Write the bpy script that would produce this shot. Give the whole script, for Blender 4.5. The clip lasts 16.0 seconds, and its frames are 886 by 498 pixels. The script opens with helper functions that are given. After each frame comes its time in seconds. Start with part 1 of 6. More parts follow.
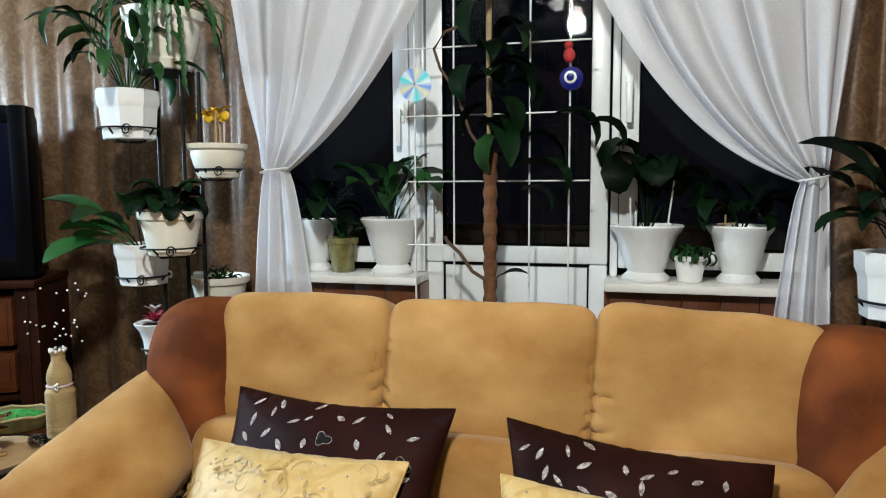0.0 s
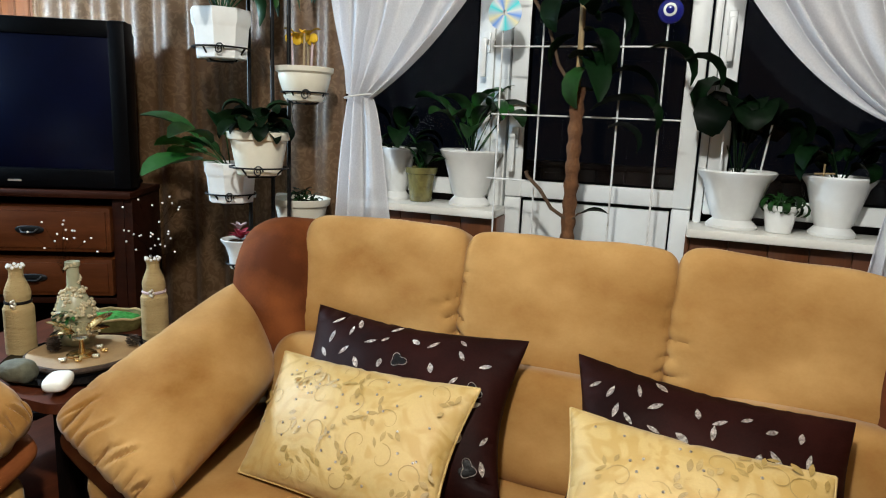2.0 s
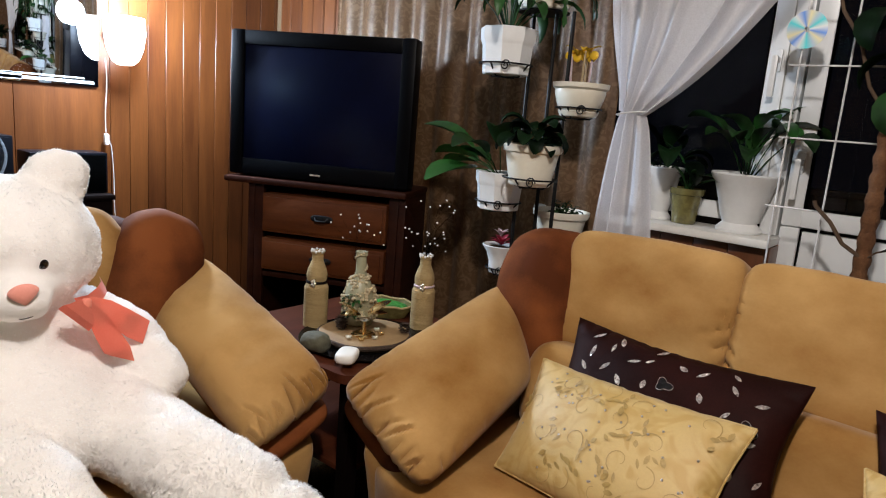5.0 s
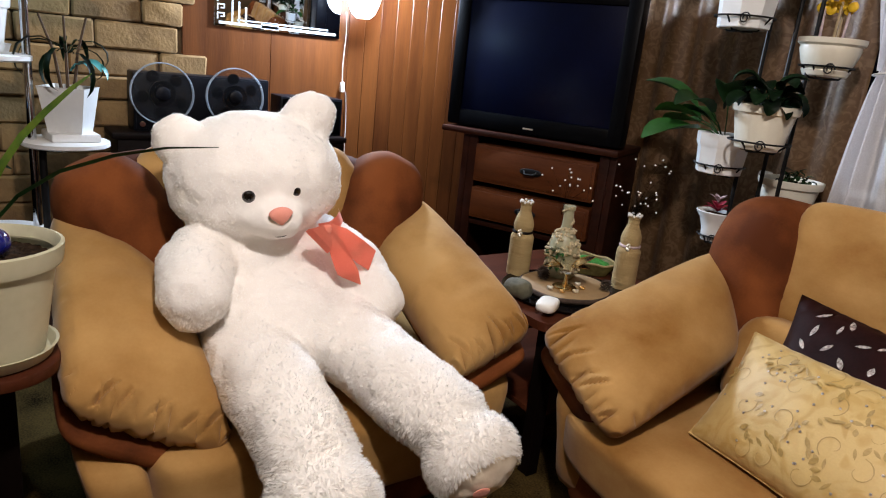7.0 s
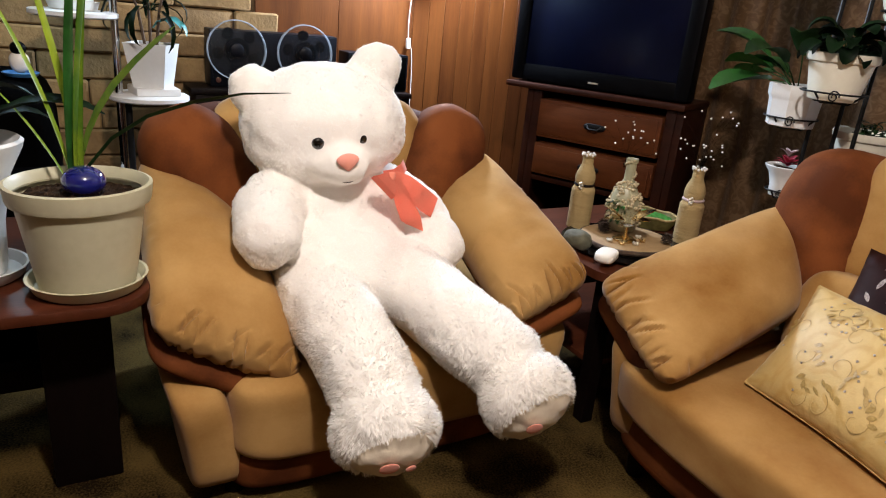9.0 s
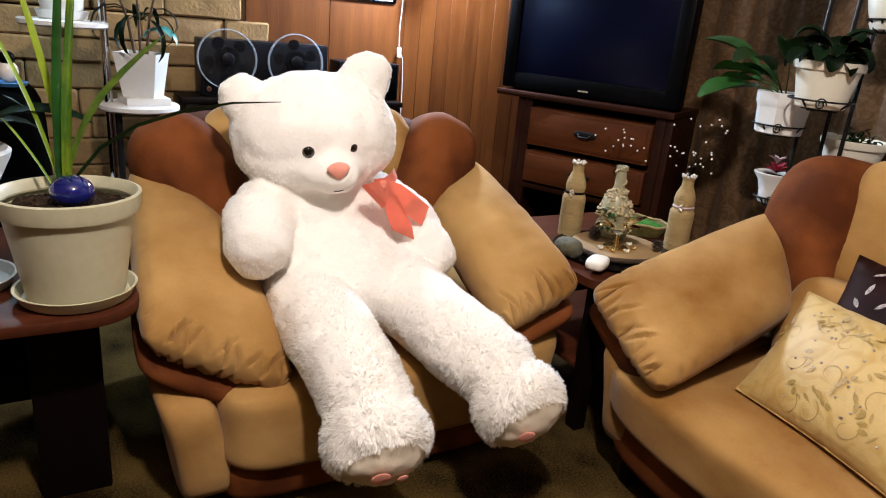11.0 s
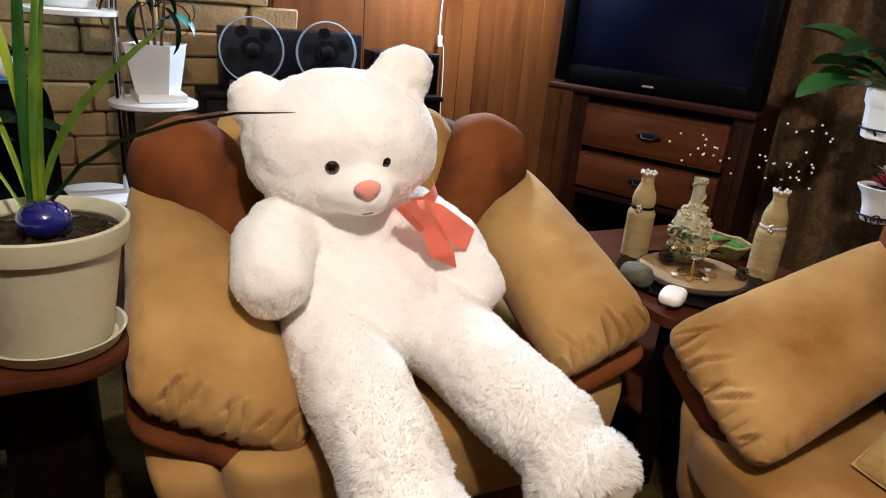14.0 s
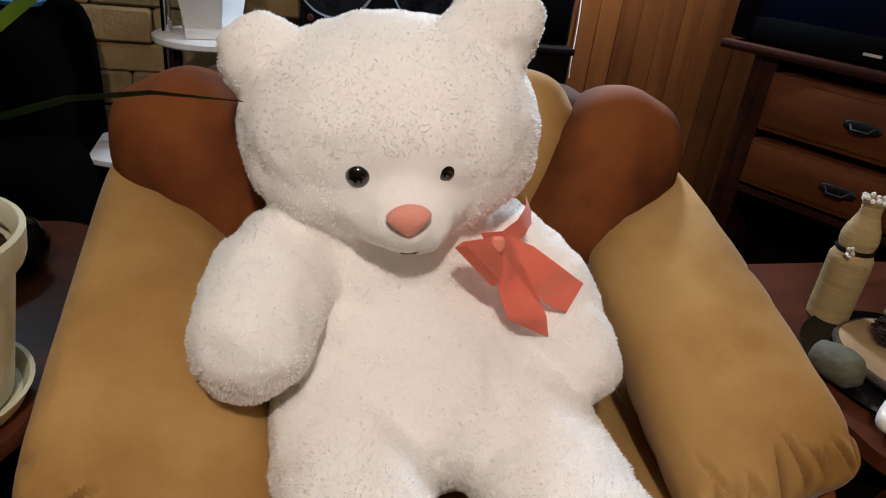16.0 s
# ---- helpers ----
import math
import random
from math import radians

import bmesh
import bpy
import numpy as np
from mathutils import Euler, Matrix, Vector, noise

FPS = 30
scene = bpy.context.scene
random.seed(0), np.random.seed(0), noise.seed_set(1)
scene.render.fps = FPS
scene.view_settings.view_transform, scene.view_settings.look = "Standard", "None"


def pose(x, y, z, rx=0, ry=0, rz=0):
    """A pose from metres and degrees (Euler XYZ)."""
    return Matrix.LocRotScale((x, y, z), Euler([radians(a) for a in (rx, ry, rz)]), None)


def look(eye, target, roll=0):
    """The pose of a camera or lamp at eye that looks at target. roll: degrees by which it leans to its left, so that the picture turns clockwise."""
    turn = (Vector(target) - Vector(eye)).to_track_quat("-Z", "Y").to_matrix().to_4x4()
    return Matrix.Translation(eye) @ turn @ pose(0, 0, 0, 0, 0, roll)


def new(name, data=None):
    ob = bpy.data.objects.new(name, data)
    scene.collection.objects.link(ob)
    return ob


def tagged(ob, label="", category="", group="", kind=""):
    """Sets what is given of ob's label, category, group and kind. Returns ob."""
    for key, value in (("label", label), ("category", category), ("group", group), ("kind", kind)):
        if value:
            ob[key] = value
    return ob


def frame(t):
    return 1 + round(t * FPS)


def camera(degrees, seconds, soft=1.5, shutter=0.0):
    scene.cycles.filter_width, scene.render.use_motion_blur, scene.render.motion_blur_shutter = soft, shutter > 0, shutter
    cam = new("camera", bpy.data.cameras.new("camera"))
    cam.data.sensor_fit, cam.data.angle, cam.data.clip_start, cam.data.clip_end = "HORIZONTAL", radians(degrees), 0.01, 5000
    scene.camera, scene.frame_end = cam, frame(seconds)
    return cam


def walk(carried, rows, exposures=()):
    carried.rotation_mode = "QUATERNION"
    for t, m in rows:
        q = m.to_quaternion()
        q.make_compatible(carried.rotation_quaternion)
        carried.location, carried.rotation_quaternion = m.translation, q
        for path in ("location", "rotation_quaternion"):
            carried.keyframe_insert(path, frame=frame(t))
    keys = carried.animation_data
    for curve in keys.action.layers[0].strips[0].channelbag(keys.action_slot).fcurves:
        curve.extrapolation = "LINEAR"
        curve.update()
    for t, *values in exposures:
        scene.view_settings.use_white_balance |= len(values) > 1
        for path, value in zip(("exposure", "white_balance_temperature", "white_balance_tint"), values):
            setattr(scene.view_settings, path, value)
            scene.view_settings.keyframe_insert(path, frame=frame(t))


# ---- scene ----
cam = camera(67.0, 16.0, soft=1.1)
PATH = [
    (0, (0.353, 0.376, 1.231), (-0.135, 2.306, 1.046), -0.3),
    (0.5, (0.347, 0.364, 1.221), (-0.123, 2.293, 0.979), 0.1),
    (1, (0.338, 0.364, 1.225), (-0.186, 2.268, 0.911), 0.8),
    (1.5, (0.33, 0.355, 1.222), (-0.253, 2.237, 0.876), 1.4),
    (2, (0.32, 0.359, 1.219), (-0.344, 2.208, 0.843), 2.4),
    (2.5, (0.301, 0.343, 1.224), (-0.473, 2.147, 0.838), 3.1),
    (3, (0.292, 0.338, 1.228), (-0.577, 2.098, 0.845), 2.9),
    (3.2, (0.281, 0.34, 1.222), (-0.632, 2.08, 0.847), 3.0),
    (5.3, (0.211, 0.246, 1.225), (-1.074, 1.726, 0.825), 4.9),
    (5.5, (0.212, 0.241, 1.226), (-1.122, 1.673, 0.813), 5.1),
    (6, (0.203, 0.223, 1.223), (-1.228, 1.549, 0.782), 5.9),
    (6.5, (0.219, 0.215, 1.211), (-1.294, 1.437, 0.746), 5.4),
    (7, (0.224, 0.193, 1.206), (-1.348, 1.301, 0.655), 6.0),
    (7.5, (0.238, 0.186, 1.197), (-1.373, 1.197, 0.579), 5.7),
    (8, (0.257, 0.183, 1.194), (-1.369, 1.143, 0.533), 5.3),
    (8.5, (0.276, 0.181, 1.178), (-1.335, 1.148, 0.491), 5.6),
    (9, (0.286, 0.17, 1.18), (-1.35, 1.106, 0.511), 5.3),
    (9.5, (0.292, 0.167, 1.181), (-1.342, 1.119, 0.533), 5.6),
    (12, (0.284, 0.18, 1.179), (-1.351, 1.134, 0.536), 5.0),
    (12.5, (0.284, 0.184, 1.178), (-1.359, 1.13, 0.54), 5.3),
    (13, (0.249, 0.201, 1.181), (-1.397, 1.131, 0.526), 5.8),
    (13.5, (0.136, 0.242, 1.187), (-1.529, 1.124, 0.517), 6.0),
    (14, (0.009, 0.293, 1.186), (-1.658, 1.152, 0.491), 5.0),
    (14.5, (-0.145, 0.408, 1.172), (-1.869, 1.11, 0.443), 5.9),
    (15, (-0.316, 0.517, 1.174), (-2.021, 1.094, 0.301), 7.4),
    (15.5, (-0.439, 0.561, 1.171), (-2.133, 1.098, 0.253), 6.9),
    (16, (-0.495, 0.578, 1.155), (-2.212, 1.090, 0.262), 6.9),
]
EXPOSURES = [(0, 0.00, 6150, 4), (3, -0.10, 6500, 6), (5.5, -0.55, 6650, 16), (7, -0.48, 6750, 17), (9, -0.25, 6950, 17), (12.5, -0.20, 6950, 17), (14.5, -0.50, 6950, 16), (15.2, -0.78, 6950, 16), (16, -0.95, 6950, 16)]
walk(cam, [(t, look(eye, target, roll)) for t, eye, target, roll in PATH], EXPOSURES)

# ---- light: a night room, one ceiling lamp and one cool wall lamp ----
world = bpy.data.worlds.new("night")
world.use_nodes = True
world.node_tree.nodes["Background"].inputs["Color"].default_value = (0.35, 0.45, 0.8, 1)
world.node_tree.nodes["Background"].inputs["Strength"].default_value = 0.004
scene.world = world


def point(name, at, watts, color, radius):
    data = bpy.data.lights.new(name, "POINT")
    data.energy, data.color, data.shadow_soft_size = watts, color, radius
    ob = new(name, data)
    ob.location = at
    return ob


point("ceiling_lamp_light", (0.10, 0.42, 2.30), 165, (1.0, 0.955, 0.90), 0.06)
point("wall_lamp_light", (-2.62, 1.70, 1.56), 190, (0.60, 0.79, 1.0), 0.07)
point("plant_lamp_light", (-2.42, 0.02, 1.50), 13, (0.45, 0.78, 1.0), 0.05)


# ---- materials ----
def mat(name, color, rough=0.6, dark=None, scale=6.0, fine=60.0, bump=0.15, metal=0.0, sheen=0.0, coat=0.0, stretch=(1, 1, 1), spread=0.5, spec=0.5, per=0.0, grain=0.35, detail=5):
    """A surface with a coarse and a fine variation in colour, relief and gloss."""
    m = bpy.data.materials.new(name)
    m.use_nodes = True
    nt = m.node_tree
    n, l = nt.nodes, nt.links
    p = n["Principled BSDF"]
    dark = dark or tuple(c * 0.62 for c in color)
    tc, mp = n.new("ShaderNodeTexCoord"), n.new("ShaderNodeMapping")
    mp.inputs["Scale"].default_value = stretch
    l.new(tc.outputs["Object"], mp.inputs["Vector"])
    a, b = n.new("ShaderNodeTexNoise"), n.new("ShaderNodeTexNoise")
    a.inputs["Scale"].default_value, a.inputs["Detail"].default_value = scale, detail
    b.inputs["Scale"].default_value, b.inputs["Detail"].default_value = fine, 3
    for k in (a, b):
        l.new(mp.outputs["Vector"], k.inputs["Vector"])
    ramp = n.new("ShaderNodeValToRGB")
    ramp.color_ramp.elements[0].position, ramp.color_ramp.elements[1].position = 0.5 - spread * 0.4, 0.5 + spread * 0.4
    ramp.color_ramp.elements[0].color, ramp.color_ramp.elements[1].color = (*dark, 1), (*color, 1)
    add = n.new("ShaderNodeMath")
    add.operation = "MULTIPLY_ADD"
    add.inputs[1].default_value, add.inputs[2].default_value = grain, -grain / 2
    l.new(b.outputs["Fac"], add.inputs[0])
    tot = n.new("ShaderNodeMath")
    l.new(a.outputs["Fac"], tot.inputs[0])
    l.new(add.outputs[0], tot.inputs[1])
    last = tot
    if per:
        info = n.new("ShaderNodeObjectInfo")
        sh = n.new("ShaderNodeMath")
        sh.operation = "MULTIPLY_ADD"
        sh.inputs[1].default_value, sh.inputs[2].default_value = per, -per / 2
        l.new(info.outputs["Random"], sh.inputs[0])
        last = n.new("ShaderNodeMath")
        l.new(tot.outputs[0], last.inputs[0])
        l.new(sh.outputs[0], last.inputs[1])
    l.new(last.outputs[0], ramp.inputs["Fac"])
    l.new(ramp.outputs["Color"], p.inputs["Base Color"])
    p.inputs["Roughness"].default_value, p.inputs["Metallic"].default_value = rough, metal
    p.inputs["Specular IOR Level"].default_value = spec
    if sheen:
        p.inputs["Sheen Weight"].default_value, p.inputs["Sheen Roughness"].default_value = sheen, 0.4
    if coat:
        p.inputs["Coat Weight"].default_value = coat
    if bump:
        bp = n.new("ShaderNodeBump")
        bp.inputs["Strength"].default_value, bp.inputs["Distance"].default_value = bump, 0.01
        l.new(tot.outputs[0], bp.inputs["Height"])
        l.new(bp.outputs["Normal"], p.inputs["Normal"])
    return m


def pile(name, color):
    """Thin hairs that let light through."""
    m = bpy.data.materials.new(name)
    m.use_nodes = True
    nt = m.node_tree
    n, l = nt.nodes, nt.links
    n.remove(n["Principled BSDF"])
    d, t, x = n.new("ShaderNodeBsdfDiffuse"), n.new("ShaderNodeBsdfTranslucent"), n.new("ShaderNodeMixShader")
    for k in (d, t):
        k.inputs["Color"].default_value = (*color, 1)
    x.inputs[0].default_value = 0.55
    l.new(d.outputs[0], x.inputs[1])
    l.new(t.outputs[0], x.inputs[2])
    l.new(x.outputs[0], n["Material Output"].inputs["Surface"])
    return m


def glow(name, color, strength):
    m = bpy.data.materials.new(name)
    m.use_nodes = True
    p = m.node_tree.nodes["Principled BSDF"]
    p.inputs["Base Color"].default_value = (0.9, 0.9, 0.9, 1)
    p.inputs["Emission Color"].default_value = (*color, 1)
    p.inputs["Emission Strength"].default_value = strength
    return m


def clear(name, color=(1, 1, 1), rough=0.02, ior=1.45):
    m = bpy.data.materials.new(name)
    m.use_nodes = True
    p = m.node_tree.nodes["Principled BSDF"]
    p.inputs["Base Color"].default_value = (*color, 1)
    p.inputs["Transmission Weight"].default_value = 1
    p.inputs["Roughness"].default_value, p.inputs["IOR"].default_value = rough, ior
    return m


def thin_plastic(name, color, see=0.9):
    m = bpy.data.materials.new(name)
    m.use_nodes = True
    n, l = m.node_tree.nodes, m.node_tree.links
    p, t, x = n["Principled BSDF"], n.new("ShaderNodeBsdfTransparent"), n.new("ShaderNodeMixShader")
    p.inputs["Base Color"].default_value = (*color, 1)
    p.inputs["Roughness"].default_value = 0.12
    x.inputs[0].default_value = see
    l.new(p.outputs[0], x.inputs[1])
    l.new(t.outputs[0], x.inputs[2])
    l.new(x.outputs[0], n["Material Output"].inputs["Surface"])
    return m


SUEDE = mat("beige_suede", (0.475, 0.278, 0.102), 0.9, (0.240, 0.110, 0.026), 3.0, 120, 0.14, spread=0.42, spec=0.05, grain=0.06, detail=6, sheen=0.18, stretch=(1.0, 1.0, 1.5))
BROWN = mat("brown_suede", (0.19, 0.054, 0.013), 0.85, (0.075, 0.018, 0.004), 6, 140, 0.12, spread=0.36, spec=0.15, grain=0.10, detail=2.5)
# the brown suede again, with the shade behind the cushions put into its colour
SHADOW_BROWN = mat("shaded_brown_suede", (0.08, 0.024, 0.012), 0.85, (0.045, 0.013, 0.007), 4, 110, 0.12, spec=0.1)
SATIN = mat("chocolate_satin", (0.020, 0.0042, 0.0030), 0.55, (0.008, 0.0017, 0.0012), 6, 200, 0.08, spec=0.06, spread=0.4)
SEQUIN = mat("silver_sequin", (0.85, 0.78, 0.72), 0.3, (0.16, 0.12, 0.10), 130, 500, 0.8, metal=0.8, spread=0.5)
BLACK_PATCH = mat("black_sequin", (0.004, 0.003, 0.003), 0.45, scale=60, fine=300, bump=0.2, spec=0.15)
FUR = mat("cream_fur", (0.94, 0.915, 0.88), 0.95, (0.90, 0.865, 0.82), 7, 90, 0.2, spec=0.1)
HAIR = pile("cream_hair", (0.98, 0.97, 0.95))
SOLE = mat("cream_plush", (0.84, 0.74, 0.60), 0.9, (0.76, 0.66, 0.52), 12, 150, 0.15, sheen=0.4, spec=0.2)
PINK = mat("pink_plush", (0.88, 0.36, 0.28), 0.85, (0.80, 0.29, 0.22), 14, 160, 0.15, sheen=0.4)
RIBBON = mat("coral_ribbon", (0.92, 0.31, 0.215), 0.7, (0.85, 0.24, 0.16), 9, 240, 0.1, sheen=0.3)
IRIS = mat("grey_iris", (0.20, 0.20, 0.21), 0.15, (0.08, 0.08, 0.085), 40, 200, 0, coat=1)
EYE = mat("glass_eye", (0.006, 0.005, 0.005), 0.06, scale=20, bump=0, coat=1)
PINE = mat("pine_plank", (0.145, 0.045, 0.0105), 0.34, (0.056, 0.0145, 0.0038), 3.0, 22, 0.12, stretch=(6, 6, 0.6), per=0.35, spread=0.9)
CABINET = mat("cherry_cabinet", (0.034, 0.008, 0.003), 0.5, (0.011, 0.0025, 0.001), 3.0, 30, 0.08, spec=0.12, stretch=(1.0, 1.0, 7), spread=0.9)
DRAWER = mat("cherry_drawer", (0.125, 0.036, 0.010), 0.45, (0.05, 0.012, 0.0035), 3.0, 30, 0.08, spec=0.15, stretch=(1.0, 1.0, 7), spread=0.9)
TABLETOP = mat("mahogany_table", (0.085, 0.022, 0.009), 0.42, (0.042, 0.010, 0.004), 3.0, 40, 0.05, stretch=(6, 1, 1), spec=0.2)
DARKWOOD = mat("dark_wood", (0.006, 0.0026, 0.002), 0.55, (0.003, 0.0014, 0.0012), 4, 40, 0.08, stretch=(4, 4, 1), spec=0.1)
STONE = mat("tan_stone", (0.31, 0.185, 0.072), 0.9, (0.145, 0.080, 0.031), 9, 70, 0.8, per=0.5, spread=0.9)
MORTAR = mat("mortar", (0.13, 0.085, 0.045), 0.95, scale=20, bump=0.6)
PLASTER = mat("brown_wallpaper", (0.13, 0.075, 0.035), 0.9, (0.10, 0.055, 0.024), 3, 80, 0.1)
WHITEWASH = mat("pale_ceiling", (0.36, 0.34, 0.31), 0.9, (0.31, 0.29, 0.26), 3, 80, 0.08)
CARPET = mat("patterned_carpet", (0.095, 0.060, 0.018), 0.95, (0.008, 0.004, 0.0015), 2.6, 170, 0.6, spread=0.25, spec=0.05)
UPVC = mat("white_frame", (0.74, 0.76, 0.76), 0.35, (0.68, 0.70, 0.70), 3, 40, 0.02)
SILL = mat("white_sill", (0.80, 0.79, 0.74), 0.3, (0.72, 0.70, 0.65), 4, 60, 0.02)
POT = mat("cream_plastic", (0.74, 0.71, 0.60), 0.38, (0.66, 0.62, 0.51), 8, 60, 0.03)
POTW = mat("white_plastic", (0.80, 0.81, 0.80), 0.32, (0.72, 0.73, 0.72), 8, 60, 0.03)
POTG = mat("greenish_cream_plastic", (0.54, 0.51, 0.36), 0.42, (0.45, 0.42, 0.28), 5, 50, 0.03)
SOIL = mat("potting_soil", (0.050, 0.028, 0.015), 0.95, (0.006, 0.004, 0.003), 70, 260, 1.0, spread=0.6, spec=0.05, grain=0.5)
LEAF = mat("green_leaf", (0.014, 0.062, 0.010), 0.45, (0.005, 0.021, 0.004), 9, 40, 0.15, spec=0.25, per=0.4)
LEAFD = mat("dark_leaf", (0.0038, 0.0150, 0.004), 0.5, (0.001, 0.0035, 0.0014), 9, 40, 0.2, per=0.4, spec=0.07)
LEAFB = mat("bright_leaf", (0.016, 0.105, 0.014), 0.42, (0.006, 0.040, 0.006), 9, 40, 0.15, per=0.3)
STRAP = mat("strap_leaf", (0.22, 0.30, 0.020), 0.5, (0.05, 0.13, 0.010), 7, 40, 0.15, per=0.5, spec=0.15)
BARK = mat("brown_stem", (0.09, 0.05, 0.025), 0.8, scale=20, bump=0.5)
COIR = mat("coir_pole", (0.17, 0.075, 0.028), 0.95, (0.07, 0.027, 0.010), 25, 140, 1.0, spread=0.8)
CANE = mat("bamboo_cane", (0.42, 0.30, 0.15), 0.5, scale=15, bump=0.2)
IRON = mat("black_iron", (0.006, 0.006, 0.0065), 0.5, scale=30, bump=0.1, spec=0.2)
CHROME = mat("chrome", (0.75, 0.78, 0.82), 0.12, (0.65, 0.68, 0.72), 8, 60, 0, metal=1)
TVBLACK = mat("black_tv_plastic", (0.0012, 0.0014, 0.0024), 0.4, (0.0008, 0.0008, 0.0012), 6, 90, 0.03, spec=0.06)
SCREEN = mat("tv_screen", (0.0010, 0.0024, 0.0150), 0.28, (0.0007, 0.0014, 0.0080), 3, 30, 0, spec=0.11)
TRAY = mat("black_lacquer", (0.003, 0.0028, 0.003), 0.12, (0.002, 0.002, 0.002), 8, 60, 0, spec=0.3)
WIRE = mat("black_wire", (0.002, 0.002, 0.002), 0.9, scale=30, bump=0, spec=0.0)
ROD = mat("white_rod", (0.85, 0.86, 0.86), 0.4, scale=10, bump=0)
TWINE = mat("jute_twine", (0.42, 0.305, 0.140), 0.9, (0.30, 0.205, 0.085), 9, 90, 0.6, stretch=(1, 1, 9), spread=0.8)
SLICE = mat("wood_slice", (0.38, 0.25, 0.12), 0.6, (0.26, 0.155, 0.07), 10, 50, 0.15)
RUSTIC = mat("tree_bark", (0.06, 0.035, 0.022), 0.9, scale=30, bump=0.8)
MOSS = mat("green_moss", (0.030, 0.23, 0.018), 0.95, (0.012, 0.11, 0.008), 50, 180, 1.0)
GOLD = mat("gold_metal", (0.83, 0.60, 0.28), 0.18, (0.60, 0.40, 0.16), 20, 90, 0.1, metal=1)
SILVER = mat("silver_metal", (0.95, 0.92, 0.84), 0.32, (0.85, 0.81, 0.70), 20, 90, 0.1, metal=1)
SOAP = mat("white_plastic_case", (0.82, 0.80, 0.74), 0.35, (0.78, 0.75, 0.69), 6, 50, 0.02)
GREYSTONE = mat("grey_stone", (0.12, 0.112, 0.07), 0.85, (0.065, 0.062, 0.04), 20, 100, 0.5)
COBALT = mat("cobalt_glass", (0.006, 0.010, 0.15), 0.06, (0.004, 0.006, 0.09), 8, 40, 0, coat=1)
DECK = mat("tape_deck", (0.003, 0.004, 0.008), 0.42, (0.002, 0.0025, 0.004), 8, 60, 0.04, spec=0.15)
REEL = thin_plastic("clear_reel", (0.05, 0.06, 0.075), 0.93)
REEL_RIM = thin_plastic("reel_edge", (0.45, 0.52, 0.60), 0.45)
GLASS = clear("window_glass", (1, 1, 1), 0.0, 1.22)
CRYSTAL = clear("clear_glass", (0.96, 0.96, 0.92), 0.02, 1.45)
JARGLASS = mat("olive_jar", (0.17, 0.15, 0.05), 0.25, (0.09, 0.075, 0.025), 30, 90, 0.3, spec=0.7)
YELLOW = mat("yellow_plastic", (0.85, 0.52, 0.02), 0.5, scale=12)
RED = mat("red_felt", (0.42, 0.018, 0.02), 0.7, scale=20, bump=0.3)
PETAL = mat("crimson_petal", (0.42, 0.03, 0.06), 0.5, (0.30, 0.015, 0.035), 20, 80, 0.2)
LILAC = mat("pale_petal", (0.62, 0.48, 0.50), 0.5, scale=20)
TEAL = mat("teal_leaf", (0.05, 0.30, 0.30), 0.4, scale=15)
BEAD = mat("white_bead", (0.9, 0.88, 0.84), 0.25, scale=30, bump=0)
FLOWERS = mat("clay_flowers", (0.58, 0.50, 0.34), 0.7, (0.42, 0.33, 0.18), 60, 200, 0.6)
MINT = mat("frosted_beige_glass", (0.40, 0.38, 0.25), 0.35, (0.28, 0.27, 0.17), 12, 60, 0.05)
MIRROR = mat("mirror_silver", (0.86, 0.90, 0.93), 0.02, (0.85, 0.89, 0.92), 2, 10, 0, metal=1)
ETCH = mat("etched_mirror", (0.70, 0.76, 0.78), 0.6, scale=30, bump=0)
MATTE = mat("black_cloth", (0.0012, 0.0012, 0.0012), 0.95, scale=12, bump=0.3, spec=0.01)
BLUEBAND = mat("blue_glaze", (0.05, 0.22, 0.5), 0.3, scale=12, bump=0)
BULB = glow("lamp_globe", (1.0, 0.95, 0.88), 14)
PLANTLAMP = glow("plant_lamp_tube", (0.6, 0.88, 1.0), 8)
NIGHT = mat("night_concrete", (0.02, 0.018, 0.018), 0.95, scale=12, bump=0.3, spec=0.05)
SCONCE = glow("wall_lamp_glass", (0.80, 0.90, 1.0), 30)


